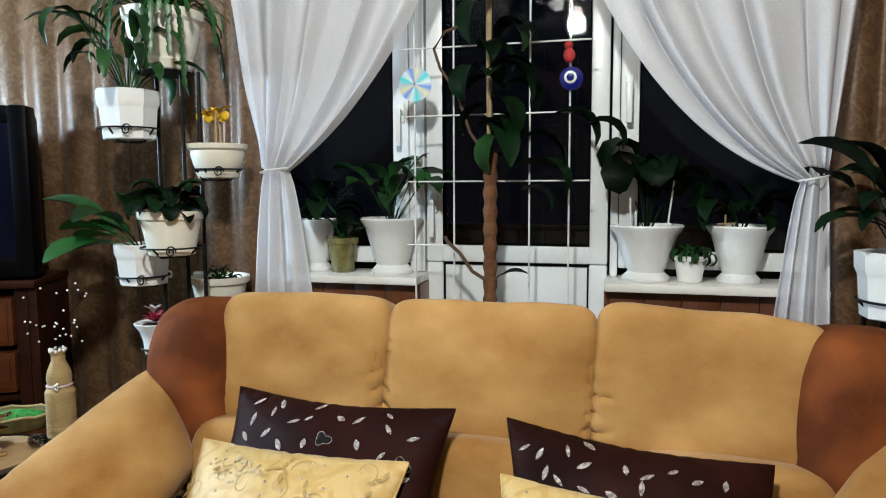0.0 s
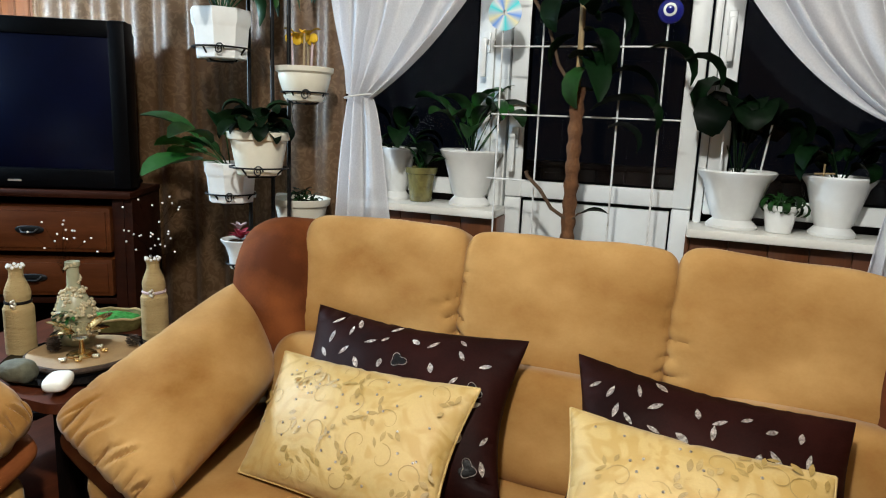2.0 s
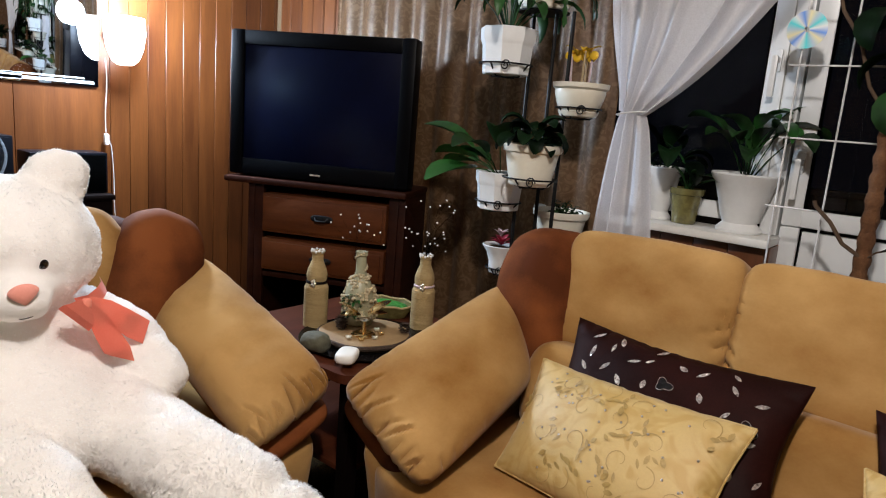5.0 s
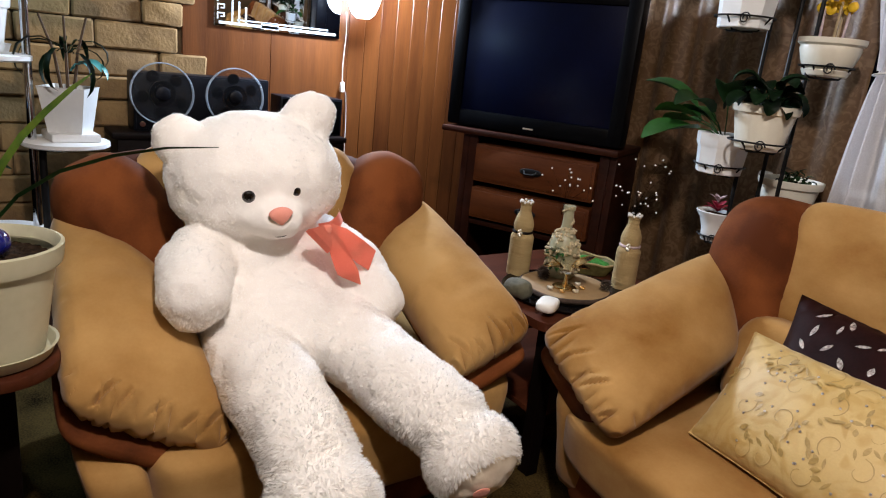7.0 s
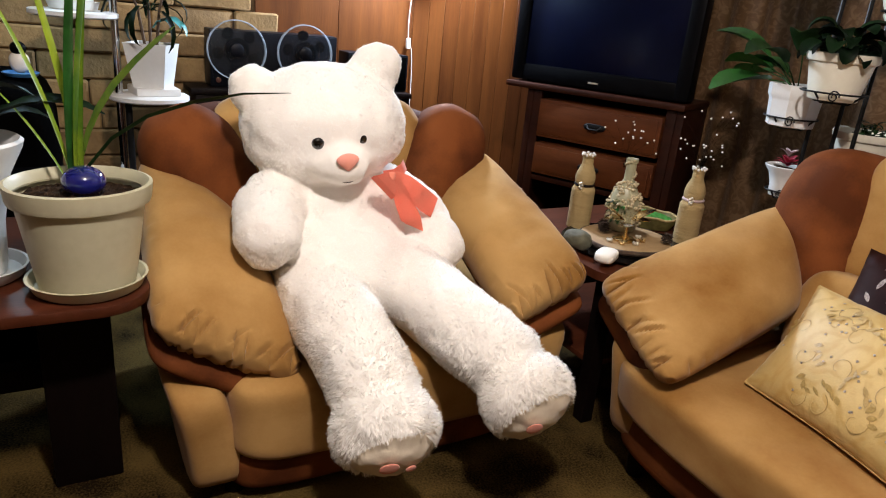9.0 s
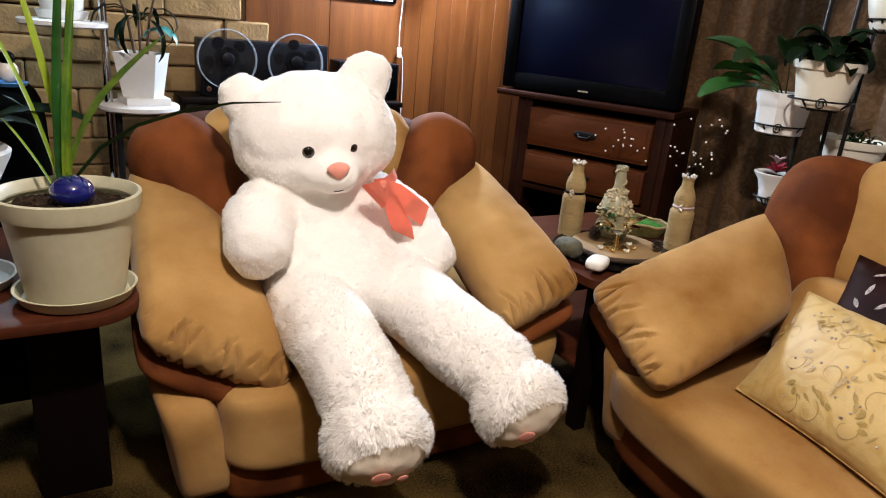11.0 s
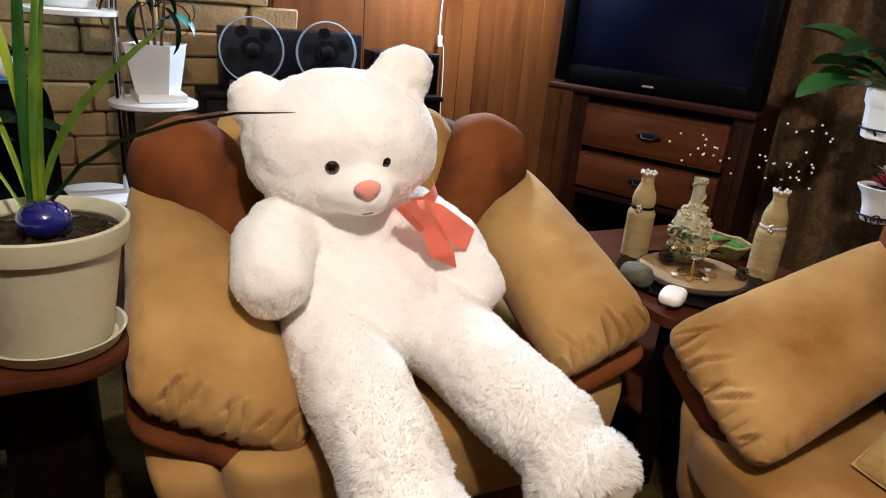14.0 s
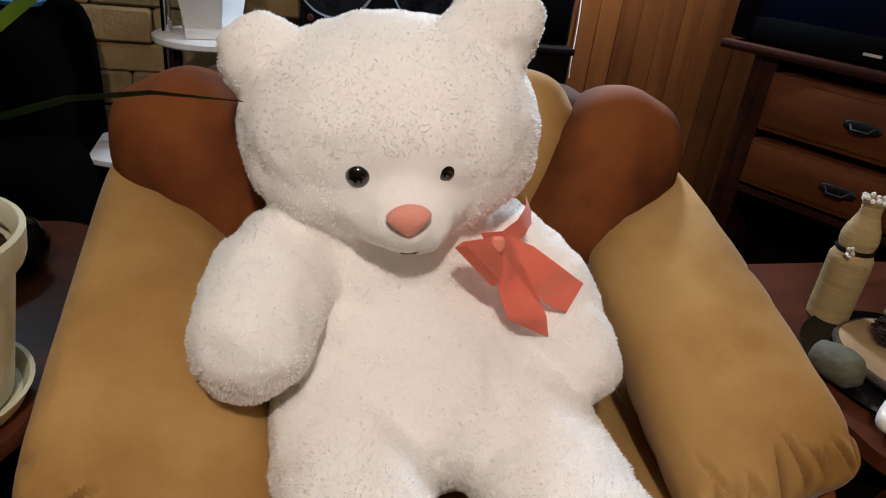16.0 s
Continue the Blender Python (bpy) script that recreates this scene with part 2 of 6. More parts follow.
def brocade(name, light, deep, scale, metal=0.0, rough=0.5, lo=0.48, hi=0.56, scroll=False):
    """Woven cloth with a raised floral figure: bent noise bands over a fine weave."""
    m = mat(name, light, rough, tuple(c * 0.85 for c in light), 5, 220, 0.1, sheen=0.2)
    nt = m.node_tree
    n, l = nt.nodes, nt.links
    p = n["Principled BSDF"]
    ground = p.inputs["Base Color"].links[0].from_socket
    tc = n.new("ShaderNodeTexCoord")
    v = n.new("ShaderNodeTexNoise")
    v.inputs["Scale"].default_value, v.inputs["Detail"].default_value, v.inputs["Distortion"].default_value = scale, 1.5, 2.2
    l.new(tc.outputs["Object"], v.inputs["Vector"])
    r = n.new("ShaderNodeValToRGB")
    r.color_ramp.elements[0].position, r.color_ramp.elements[1].position = lo, hi
    l.new(v.outputs["Fac"], r.inputs["Fac"])
    r.color_ramp.elements[0].color, r.color_ramp.elements[1].color = (0, 0, 0, 1), (1, 1, 1, 1)
    if scroll:
        for pos, c in ((hi + 0.012, 1), (hi + 0.03, 0), (0.64, 0), (0.665, 1)):
            r.color_ramp.elements.new(pos).color = (c, c, c, 1)
    mix = n.new("ShaderNodeMix")
    mix.data_type = "RGBA"
    l.new(r.outputs["Color"], mix.inputs["Factor"])
    l.new(ground, mix.inputs["A"])
    mix.inputs["B"].default_value = (*deep, 1)
    l.new(mix.outputs["Result"], p.inputs["Base Color"])
    p.inputs["Metallic"].default_value = metal
    return m


GOLDCLOTH = brocade("gold_brocade", (0.58, 0.400, 0.150), (0.46, 0.295, 0.085), 12, 0.05, 0.55, 0.46, 0.62)
MOTIF = mat("old_gold_thread", (0.42, 0.28, 0.085), 0.40, (0.30, 0.19, 0.05), 30, 260, 0.3, spec=0.6)
GOLDDRAPE = brocade("champagne_brocade", (0.195, 0.100, 0.042), (0.265, 0.152, 0.076), 26, 0.05, 0.42, 0.46, 0.60)


def tulle(name):
    m = bpy.data.materials.new(name)
    m.use_nodes = True
    nt = m.node_tree
    n, l = nt.nodes, nt.links
    out = n["Material Output"]
    n.remove(n["Principled BSDF"])
    d, t, tr = n.new("ShaderNodeBsdfDiffuse"), n.new("ShaderNodeBsdfTranslucent"), n.new("ShaderNodeBsdfTransparent")
    d.inputs["Color"].default_value = (0.90, 0.90, 0.93, 1)
    t.inputs["Color"].default_value = (0.86, 0.86, 0.90, 1)
    a, b = n.new("ShaderNodeMixShader"), n.new("ShaderNodeMixShader")
    a.inputs[0].default_value = 0.3
    tc, w = n.new("ShaderNodeTexCoord"), n.new("ShaderNodeTexNoise")
    w.inputs["Scale"].default_value = 180
    l.new(tc.outputs["Object"], w.inputs["Vector"])
    r = n.new("ShaderNodeMapRange")
    r.inputs["To Min"].default_value, r.inputs["To Max"].default_value = 0.12, 0.34
    l.new(w.outputs["Fac"], r.inputs["Value"])
    l.new(r.outputs["Result"], b.inputs[0])
    l.new(d.outputs[0], a.inputs[1])
    l.new(t.outputs[0], a.inputs[2])
    l.new(a.outputs[0], b.inputs[1])
    l.new(tr.outputs[0], b.inputs[2])
    l.new(b.outputs[0], out.inputs["Surface"])
    return m


TULLE = tulle("white_tulle")


# ---- building helpers ----
def link_mesh(name, bm, material, sharp=40):
    me = bpy.data.meshes.new(name)
    bm.normal_update()
    for f in bm.faces:
        f.smooth = True
    bm.to_mesh(me)
    bm.free()
    me.set_sharp_from_angle(angle=radians(sharp))
    for one in (material if isinstance(material, (list, tuple)) else [material]):
        me.materials.append(one)
    return me


def thing(name, at, label, category, group=""):
    ob = new(name)
    ob.empty_display_size = 0.05
    ob.location = at
    return tagged(ob, label, category, group)


def base_of(ob):
    return Matrix.Translation(ob.location) if ob.parent is None else Matrix()


def part(name, bm, material, parent, label="", sharp=40):
    """One mesh, given in world coordinates, under a thing or a part."""
    ob = new(name, link_mesh(name, bm, material, sharp))
    ob.parent = parent
    ob.matrix_parent_inverse = base_of(parent).inverted()
    return tagged(ob, label)


def solo(name, bm, material, at, label="", category="", group="", kind="", sharp=40):
    """A thing of one mesh, given in world coordinates, with its origin at its base."""
    bmesh.ops.translate(bm, verts=bm.verts, vec=-Vector(at))
    ob = new(name, link_mesh(name, bm, material, sharp))
    ob.location = at
    return tagged(ob, label, category, group, kind)


def box(lo, hi, bevel=0.004, bm=None, m=None, seg=2):
    b = bmesh.new()
    bmesh.ops.create_cube(b, size=1)
    c = [(p + q) / 2 for p, q in zip(lo, hi)]
    s = [abs(q - p) for p, q in zip(lo, hi)]
    bmesh.ops.transform(b, matrix=Matrix.Translation(c) @ Matrix.Diagonal((*s, 1)), verts=b.verts)
    if bevel:
        bmesh.ops.bevel(b, geom=b.edges[:], offset=min(bevel, min(s) * 0.45), segments=seg, affect="EDGES", profile=0.6)
    if m is not None:
        bmesh.ops.transform(b, matrix=m, verts=b.verts)
    return merge(bm, b)


def merge(bm, b):
    if bm is None:
        return b
    me = bpy.data.meshes.new("tmp")
    b.to_mesh(me)
    b.free()
    bm.from_mesh(me)
    bpy.data.meshes.remove(me)
    return bm


def lathe(profile, at=(0, 0, 0), seg=32, bm=None, m=None, ribs=0, rib=0.0, rib_z=(0, 0), turn=0.0):
    """A turned body from (radius, z) pairs; ribs: a fluted band."""
    b = bmesh.new()
    rings = []
    for r, z in profile:
        if r < 1e-5:
            rings.append([b.verts.new((0, 0, z))])
            continue
        ring = []
        for i in range(seg):
            a = 2 * math.pi * i / seg + turn
            k = r
            if ribs and rib_z[0] < z < rib_z[1]:
                k += rib * (0.5 + 0.5 * math.cos(a * ribs))
            ring.append(b.verts.new((k * math.cos(a), k * math.sin(a), z)))
        rings.append(ring)
    for p, q in zip(rings, rings[1:]):
        for i in range(seg):
            j = (i + 1) % seg
            if len(p) == 1 and len(q) == 1:
                continue
            if len(p) == 1:
                b.faces.new((p[0], q[j], q[i]))
            elif len(q) == 1:
                b.faces.new((p[i], p[j], q[0]))
            else:
                b.faces.new((p[i], p[j], q[j], q[i]))
    bmesh.ops.recalc_face_normals(b, faces=b.faces)
    bmesh.ops.transform(b, matrix=Matrix.Translation(at) @ (m or Matrix()), verts=b.verts)
    return merge(bm, b)


def tube(points, radius, seg=8, bm=None, taper=1.0):
    b = bmesh.new()
    pts = [Vector(p) for p in points]
    rings = []
    for i, p in enumerate(pts):
        d = (pts[min(i + 1, len(pts) - 1)] - pts[max(i - 1, 0)]).normalized()
        side = d.orthogonal() if abs(d.z) > 0.9 else d.cross(Vector((0, 0, 1)))
        if abs(d.z) > 0.9:
            side = d.cross(Vector((1, 0, 0)))
        side.normalize()
        up = side.cross(d)
        r = radius * (1 + (taper - 1) * i / max(1, len(pts) - 1))
        rings.append([b.verts.new(p + r * (math.cos(2 * math.pi * k / seg) * side + math.sin(2 * math.pi * k / seg) * up)) for k in range(seg)])
    for p, q in zip(rings, rings[1:]):
        for i in range(seg):
            b.faces.new((p[i], p[(i + 1) % seg], q[(i + 1) % seg], q[i]))
    b.faces.new(rings[0][::-1])
    b.faces.new(rings[-1])
    bmesh.ops.recalc_face_normals(b, faces=b.faces)
    return merge(bm, b)


def ball(at, size, m=None, bm=None, seg=20, power=2.0, cuts=0):
    """An ellipsoid, or with power over 2 a soft-edged box, of the half sizes given."""
    b = bmesh.new()
    if power == 2.0:
        bmesh.ops.create_uvsphere(b, u_segments=seg, v_segments=seg * 2 // 3, radius=1)
    else:
        bmesh.ops.create_cube(b, size=2)
        bmesh.ops.subdivide_edges(b, edges=b.edges[:], cuts=cuts or 11, use_grid_fill=True)
        for v in b.verts:
            c = v.co
            c = Vector([math.copysign(math.sin(abs(x) * math.pi / 2) ** 0.8, x) if abs(x) < 1 else x for x in c])
            k = sum(abs(x) ** power for x in c) ** (1 / power)
            v.co = c / k
    bmesh.ops.transform(b, matrix=Matrix.Translation(at) @ (m or Matrix()) @ Matrix.Diagonal((*size, 1)), verts=b.verts)
    return merge(bm, b)


def crease(bm, amount, scale, seed=0.0):
    """Soft unevenness along the normals."""
    bm.normal_update()
    for v in bm.verts:
        q = v.co * scale + Vector((seed, seed * 1.7, -seed))
        v.co += v.normal * amount * (noise.noise(q) + 0.5 * noise.noise(q * 2.3))


def pad(corners, thick, n=26, edge=0.42, pucker=0.0, seed=1.0, pinch=0.0, bm=None, folds=10, bulge=0.0, fore=0.0, soft=0.0, gashes=0, slant=1.0):
    """A stuffed cushion over four corners in order (u0v0, u1v0, u1v1, u0v1): full in the middle, thin at the seams, gathered along them."""
    a, b_, c, d = [Vector(p) for p in corners]
    nrm = (b_ - a).cross(d - a).normalized()
    mid = (a + b_ + c + d) / 4
    b = bmesh.new()
    rg = random.Random(int(seed * 10))
    cuts = [((k + 0.5 + rg.uniform(-0.3, 0.3)) / gashes, rg.uniform(0.05, 0.17), rg.uniform(0.12, 0.30), slant * rg.uniform(0.7, 1.3)) for k in range(gashes)]

    def grid(sign):
        rows = []
        for i in range(n + 1):
            row = []
            for j in range(n + 1):
                u, v = i / n, j / n
                u, v = 0.5 - 0.5 * math.cos(math.pi * u), 0.5 - 0.5 * math.cos(math.pi * v)
                p = a * (1 - u) * (1 - v) + b_ * u * (1 - v) + c * u * v + d * (1 - u) * v
                eu, ev = 4 * u * (1 - u), 4 * v * (1 - v)
                p = p + (mid - p) * pinch * (1 - min(eu, ev) ** 0.7) * (max(eu, ev) ** 1.2)
                p = p + (mid - p) * soft * ((1 - eu) * (1 - ev)) ** 3
                h = (max(eu, 0) ** edge) * (max(ev, 0) ** edge)
                near = max(0.0, 1 - min(eu, ev) * 2.2)
                if pucker:
                    w = v if eu < ev else u
                    line = abs(math.sin(math.pi * (w * folds + 0.9 * noise.noise(Vector((w * 4, seed, 1))) + 0.5 * min(eu, ev) * noise.noise(Vector((w * 2, seed, 7)))))) ** 0.3
                    deep = max(0.0, 1 - min(eu, ev) / (0.22 + 0.45 * abs(noise.noise(Vector((w * 3.1, seed * 3, 5))))))
                    h -= pucker * deep * (1 - line) * min(1.0, h * 2) * (1 - fore + fore * u * u)
                for at_v, reach, deep, tilt in cuts:
                    if u > 1 - reach:
                        off = (v - at_v - tilt * (1 - u)) / 0.016
                        fade = math.sin(math.pi * min(1.0, (1 - u) / reach)) ** 0.6
                        h += fade * deep * (0.45 * math.exp(-(off / 2.6) ** 2) - math.exp(-off * off))
                h *= 1 + 0.10 * noise.noise(p * 6 + Vector((seed, 0, 0))) + 0.04 * noise.noise(p * 17 + Vector((seed, 3, 0)))
                row.append(p + nrm * (sign * thick / 2 * h + bulge * eu * ev))
            rows.append(row)
        return rows
    up, dn = grid(1), grid(-1)
    vs = {}
    for s, g in ((1, up), (-1, dn)):
        for i in range(n + 1):
            for j in range(n + 1):
                rim = i in (0, n) or j in (0, n)
                if rim and s == -1:
                    vs[s, i, j] = vs[1, i, j]
                else:
                    vs[s, i, j] = b.verts.new(g[i][j])
    for s in (1, -1):
        for i in range(n):
            for j in range(n):
                q = [vs[s, i, j], vs[s, i + 1, j], vs[s, i + 1, j + 1], vs[s, i, j + 1]]
                b.faces.new(q if s == 1 else q[::-1])
    bmesh.ops.recalc_face_normals(b, faces=b.faces)
    return merge(bm, b)


def turn(rx=0, ry=0, rz=0):
    return pose(0, 0, 0, rx, ry, rz)


def around(at, *angles):
    return Matrix.Translation(at) @ turn(*angles) @ Matrix.Translation(-Vector(at))

# ---- the room ----
WEST, NORTH, EAST, SOUTH, TOP = -2.9, 2.6, 2.3, -1.7, 2.55


def structure(name, bm, material, label):
    return solo(name, bm, material, (0, 0, 0), label, name.split("_")[0], kind="structure")


structure("floor", box((WEST - 0.2, SOUTH - 0.2, -0.12), (EAST + 0.2, 3.0, 0.0), 0), CARPET, "brown and olive patterned carpet floor in half dark")
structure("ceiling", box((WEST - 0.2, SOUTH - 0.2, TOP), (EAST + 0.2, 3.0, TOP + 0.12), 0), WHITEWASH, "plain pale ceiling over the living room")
wall_west = structure("wall_west", box((WEST - 0.2, SOUTH - 0.2, 0), (WEST - 0.022, 3.0, TOP), 0), MORTAR, "wall clad in pine planks and rough tan stone")
structure("wall_east", box((EAST, SOUTH - 0.2, 0), (EAST + 0.2, 3.0, TOP), 0), PLASTER, "plain brown papered wall closing the room")
structure("wall_south", box((WEST - 0.2, SOUTH - 0.2, 0), (EAST + 0.2, SOUTH, TOP), 0), PLASTER, "plain brown papered wall opposite the windows")

SILL_Z, LINTEL, WIN_L, WIN_R, DOOR_L, DOOR_R = 0.93, 2.28, -1.45, 1.55, -0.285, 0.375
north = box((WEST - 0.2, NORTH, 0), (WIN_L, 2.95, TOP), 0)
box((WIN_R, NORTH, 0), (EAST + 0.2, 2.95, TOP), 0, north)
box((WIN_L, NORTH, LINTEL), (WIN_R, 2.95, TOP), 0, north)
box((WIN_L, NORTH, 0), (DOOR_L, 2.95, SILL_Z - 0.03), 0, north)
box((DOOR_R, NORTH, 0), (WIN_R, 2.95, SILL_Z - 0.03), 0, north)
wall_north = structure("wall_north", north, PLASTER, "wall with two dark windows and a balcony door")
for k, (x0, x1) in enumerate(((-1.0, DOOR_L), (DOOR_R, 1.3))):
    bm = bmesh.new()
    w = 0.118
    n = int(round((x1 - x0) / w))
    for i in range(n):
        box((x0 + i * (x1 - x0) / n + 0.001, NORTH - 0.018, 0.02), (x0 + (i + 1) * (x1 - x0) / n - 0.001, NORTH - 0.002, SILL_Z - 0.035), 0.003, bm)
    if k == 0:
        box((x1 + 0.001, NORTH - 0.018, 0.02), (x1 + 0.014, 2.72, SILL_Z - 0.035), 0.002, bm)
    else:
        box((x0 - 0.014, NORTH - 0.018, 0.02), (x0 - 0.001, 2.72, SILL_Z - 0.035), 0.002, bm)
    part("panelling", bm, PINE, wall_north, "pine boards under the sill")
for x0, x1, no in ((-1.3, -0.272, 1), (0.362, 1.45, 2)):
    bm = box((x0, 2.535, SILL_Z - 0.028), (x1, 2.76, SILL_Z), 0.008)
    structure("sill_%d" % no, bm, SILL, "white window sill crowded with plant pots")


def sash(parent, name, x0, x1, z0, z1, y=2.75, bar=0.062, depth=0.055):
    """A plastic sash: four mitred bars, a rubber line and one pane."""
    b = box((x0, y - depth, z0), (x0 + bar, y, z1), 0.008)
    box((x1 - bar, y - depth, z0), (x1, y, z1), 0.008, b)
    box((x0 + bar - 0.004, y - depth + 0.002, z0), (x1 - bar + 0.004, y - 0.002, z0 + bar), 0.008, b)
    box((x0 + bar - 0.004, y - depth + 0.002, z1 - bar), (x1 - bar + 0.004, y - 0.002, z1), 0.008, b)
    f = part(name, b, UPVC, parent)
    g = part("pane", box((x0 + bar - 0.006, y - 0.03, z0 + bar - 0.006), (x1 - bar + 0.006, y - 0.025, z1 - bar + 0.006), 0), GLASS, f, "dark night-time window glass")
    g.visible_shadow = False
    r = box((x0 + bar, y - depth - 0.001, z0 + bar), (x0 + bar + 0.004, y - 0.02, z1 - bar), 0)
    box((x1 - bar - 0.004, y - depth - 0.001, z0 + bar), (x1 - bar, y - 0.02, z1 - bar), 0, r)
    box((x0 + bar, y - depth - 0.001, z0 + bar), (x1 - bar, y - 0.02, z0 + bar + 0.004), 0, r)
    part("gasket", r, MATTE, f)
    return f


def handle(parent, x, z, y, flip=1):
    b = box((x - 0.013, y - 0.012, z - 0.035), (x + 0.013, y, z + 0.035), 0.004)
    box((x - 0.009, y - 0.045, z - 0.009), (x + 0.009, y - 0.01, z + 0.009), 0.004, b)
    box((x - 0.010, y - 0.048, z - 0.12), (x + 0.010, y - 0.032, z + 0.012), 0.005, b)
    part("handle", b, UPVC, parent, "white lever handle")


window_1 = tagged(new("window_1"), "white plastic window, black night outside", "window", kind="structure")
window_1.location = (-0.85, 2.75, SILL_Z)
f = sash(window_1, "sash", -1.42, -0.345, SILL_Z + 0.03, LINTEL - 0.02)
handle(f, -0.372, 1.50, 2.695)
b = box((-0.345, 2.70, SILL_Z), (DOOR_L - 0.002, 2.80, LINTEL), 0.006)
part("frame", b, UPVC, window_1)
window_2 = tagged(new("window_2"), "white plastic window, black night outside", "window", kind="structure")
window_2.location = (0.95, 2.75, SILL_Z)
f = sash(window_2, "sash", 0.405, 1.5, SILL_Z + 0.03, LINTEL - 0.02)
handle(f, 0.432, 1.56, 2.695)
b = box((DOOR_R + 0.002, 2.70, SILL_Z), (0.403, 2.80, LINTEL), 0.006)
part("frame", b, UPVC, window_2)
door_1 = tagged(new("door_1"), "white plastic balcony door with a tall dark pane", "door", kind="structure")
door_1.location = (0.05, 2.75, 0)
f = sash(door_1, "sash", DOOR_L + 0.006, DOOR_R - 0.006, 0.97, LINTEL - 0.02)
handle(f, DOOR_L + 0.036, 1.18, 2.695)
b = box((DOOR_L + 0.006, 2.695, 0.03), (DOOR_L + 0.068, 2.75, 0.968), 0.008)
box((DOOR_R - 0.068, 2.695, 0.03), (DOOR_R - 0.006, 2.75, 0.968), 0.008, b)
box((DOOR_L + 0.066, 2.697, 0.03), (DOOR_R - 0.066, 2.748, 0.1), 0.006, b)
part("lower_frame", b, UPVC, door_1)
b = box((DOOR_L + 0.074, 2.708, 0.11), (DOOR_R - 0.074, 2.745, 0.958), 0.004)
part("lower_panel", b, UPVC, door_1)
b = box((DOOR_L + 0.068, 2.7045, 0.96), (DOOR_R - 0.068, 2.7075, 0.966), 0)
box((DOOR_L + 0.068, 2.7045, 0.1), (DOOR_L + 0.073, 2.7075, 0.96), 0, b)
box((DOOR_R - 0.073, 2.7045, 0.1), (DOOR_R - 0.068, 2.7075, 0.96), 0, b)
part("gasket", b, MATTE, door_1)

# the dark balcony outside
b = box((-2.2, 2.96, -0.15), (2.2, 4.05, -0.02), 0)
structure("balcony", b, NIGHT, "dark balcony slab outside the door")
b = box((-2.2, 3.95, -0.02), (2.2, 4.02, 1.0), 0)
for i in range(30):
    box((-2.15 + i * 0.145, 3.935, 0.0), (-2.15 + i * 0.145 + 0.13, 3.948, 1.0), 0.004, b)
box((-2.2, 3.92, 1.0), (2.2, 4.05, 1.03), 0.004, b)
structure("balcony_parapet", b, DARKWOOD, "dark boarded balcony parapet in the night")

# west wall cladding: pine planks north of the stone
plank_y = 0.92
rng = random.Random(3)
while plank_y < NORTH - 0.01:
    w = 0.39 if plank_y < 1.65 else 0.088
    w = min(w, NORTH - plank_y)
    b = box((WEST - 0.02, plank_y + 0.0005, 0.0), (WEST - rng.uniform(0, 0.002), plank_y + w - 0.0005, TOP - 0.002), 0.0022, seg=1)
    part("plank", b, PINE, wall_west)
    plank_y += w
x = WEST
while x < -1.3:
    b = box((x + 0.0015, NORTH - 0.016, 0.0), (x + 0.0865, NORTH - 0.001, TOP - 0.002), 0.006, seg=1)
    part("plank", b, PINE, wall_north)
    x += 0.088
# rough stone courses south of the planks
z = 0.0
while z < TOP - 0.01:
    h = min(rng.choice((0.085, 0.095, 0.11)), TOP - z)
    y = SOUTH - rng.uniform(0, 0.2)
    end = 0.92 + rng.choice((-0.02, 0.0, 0.10, 0.05)) * (1 if z > 0.9 else 0)
    while y < end - 0.01:
        w = min(rng.uniform(0.22, 0.50), end - y)
        if end - (y + w) < 0.08:
            w = end - y
        proud = rng.uniform(0.008, 0.032) if y + w < 0.9 else rng.uniform(0.014, 0.03)
        b = box((WEST - 0.02, max(y, SOUTH) + 0.002, z + 0.002), (WEST + proud, y + w - 0.002, z + h - 0.002), 0.008, seg=1)
        for v in b.verts:
            v.co += Vector((0.006, 0.004, 0.004)) * noise.noise(v.co * 14)
        if y + w > SOUTH + 0.02:
            part("stone", b, STONE, wall_west)
        y += w
    z += h


# ---- sofa under the windows ----
def offset_pad(corners, drop, grow=0.0):
    a, b_, c, d = [Vector(p) for p in corners]
    nrm = (b_ - a).cross(d - a).normalized()
    if nrm.z < 0:
        nrm = -nrm
    mid = (a + b_ + c + d) / 4
    return [p + (p - mid) * grow - nrm * drop for p in (a, b_, c, d)]


def flared_arm(x0, x1, y0, y1, z0, z1, axis, lean):
    """An upholstered arm body that leans outwards towards its top."""
    b = ball(((x0 + x1) / 2, (y0 + y1) / 2, (z0 + z1) / 2), ((x1 - x0) / 2, (y1 - y0) / 2, (z1 - z0) / 2), power=7, cuts=9)
    for v in b.verts:
        s = (v.co.z - z0) / (z1 - z0)
        v.co[axis] += lean * s * s
    return b


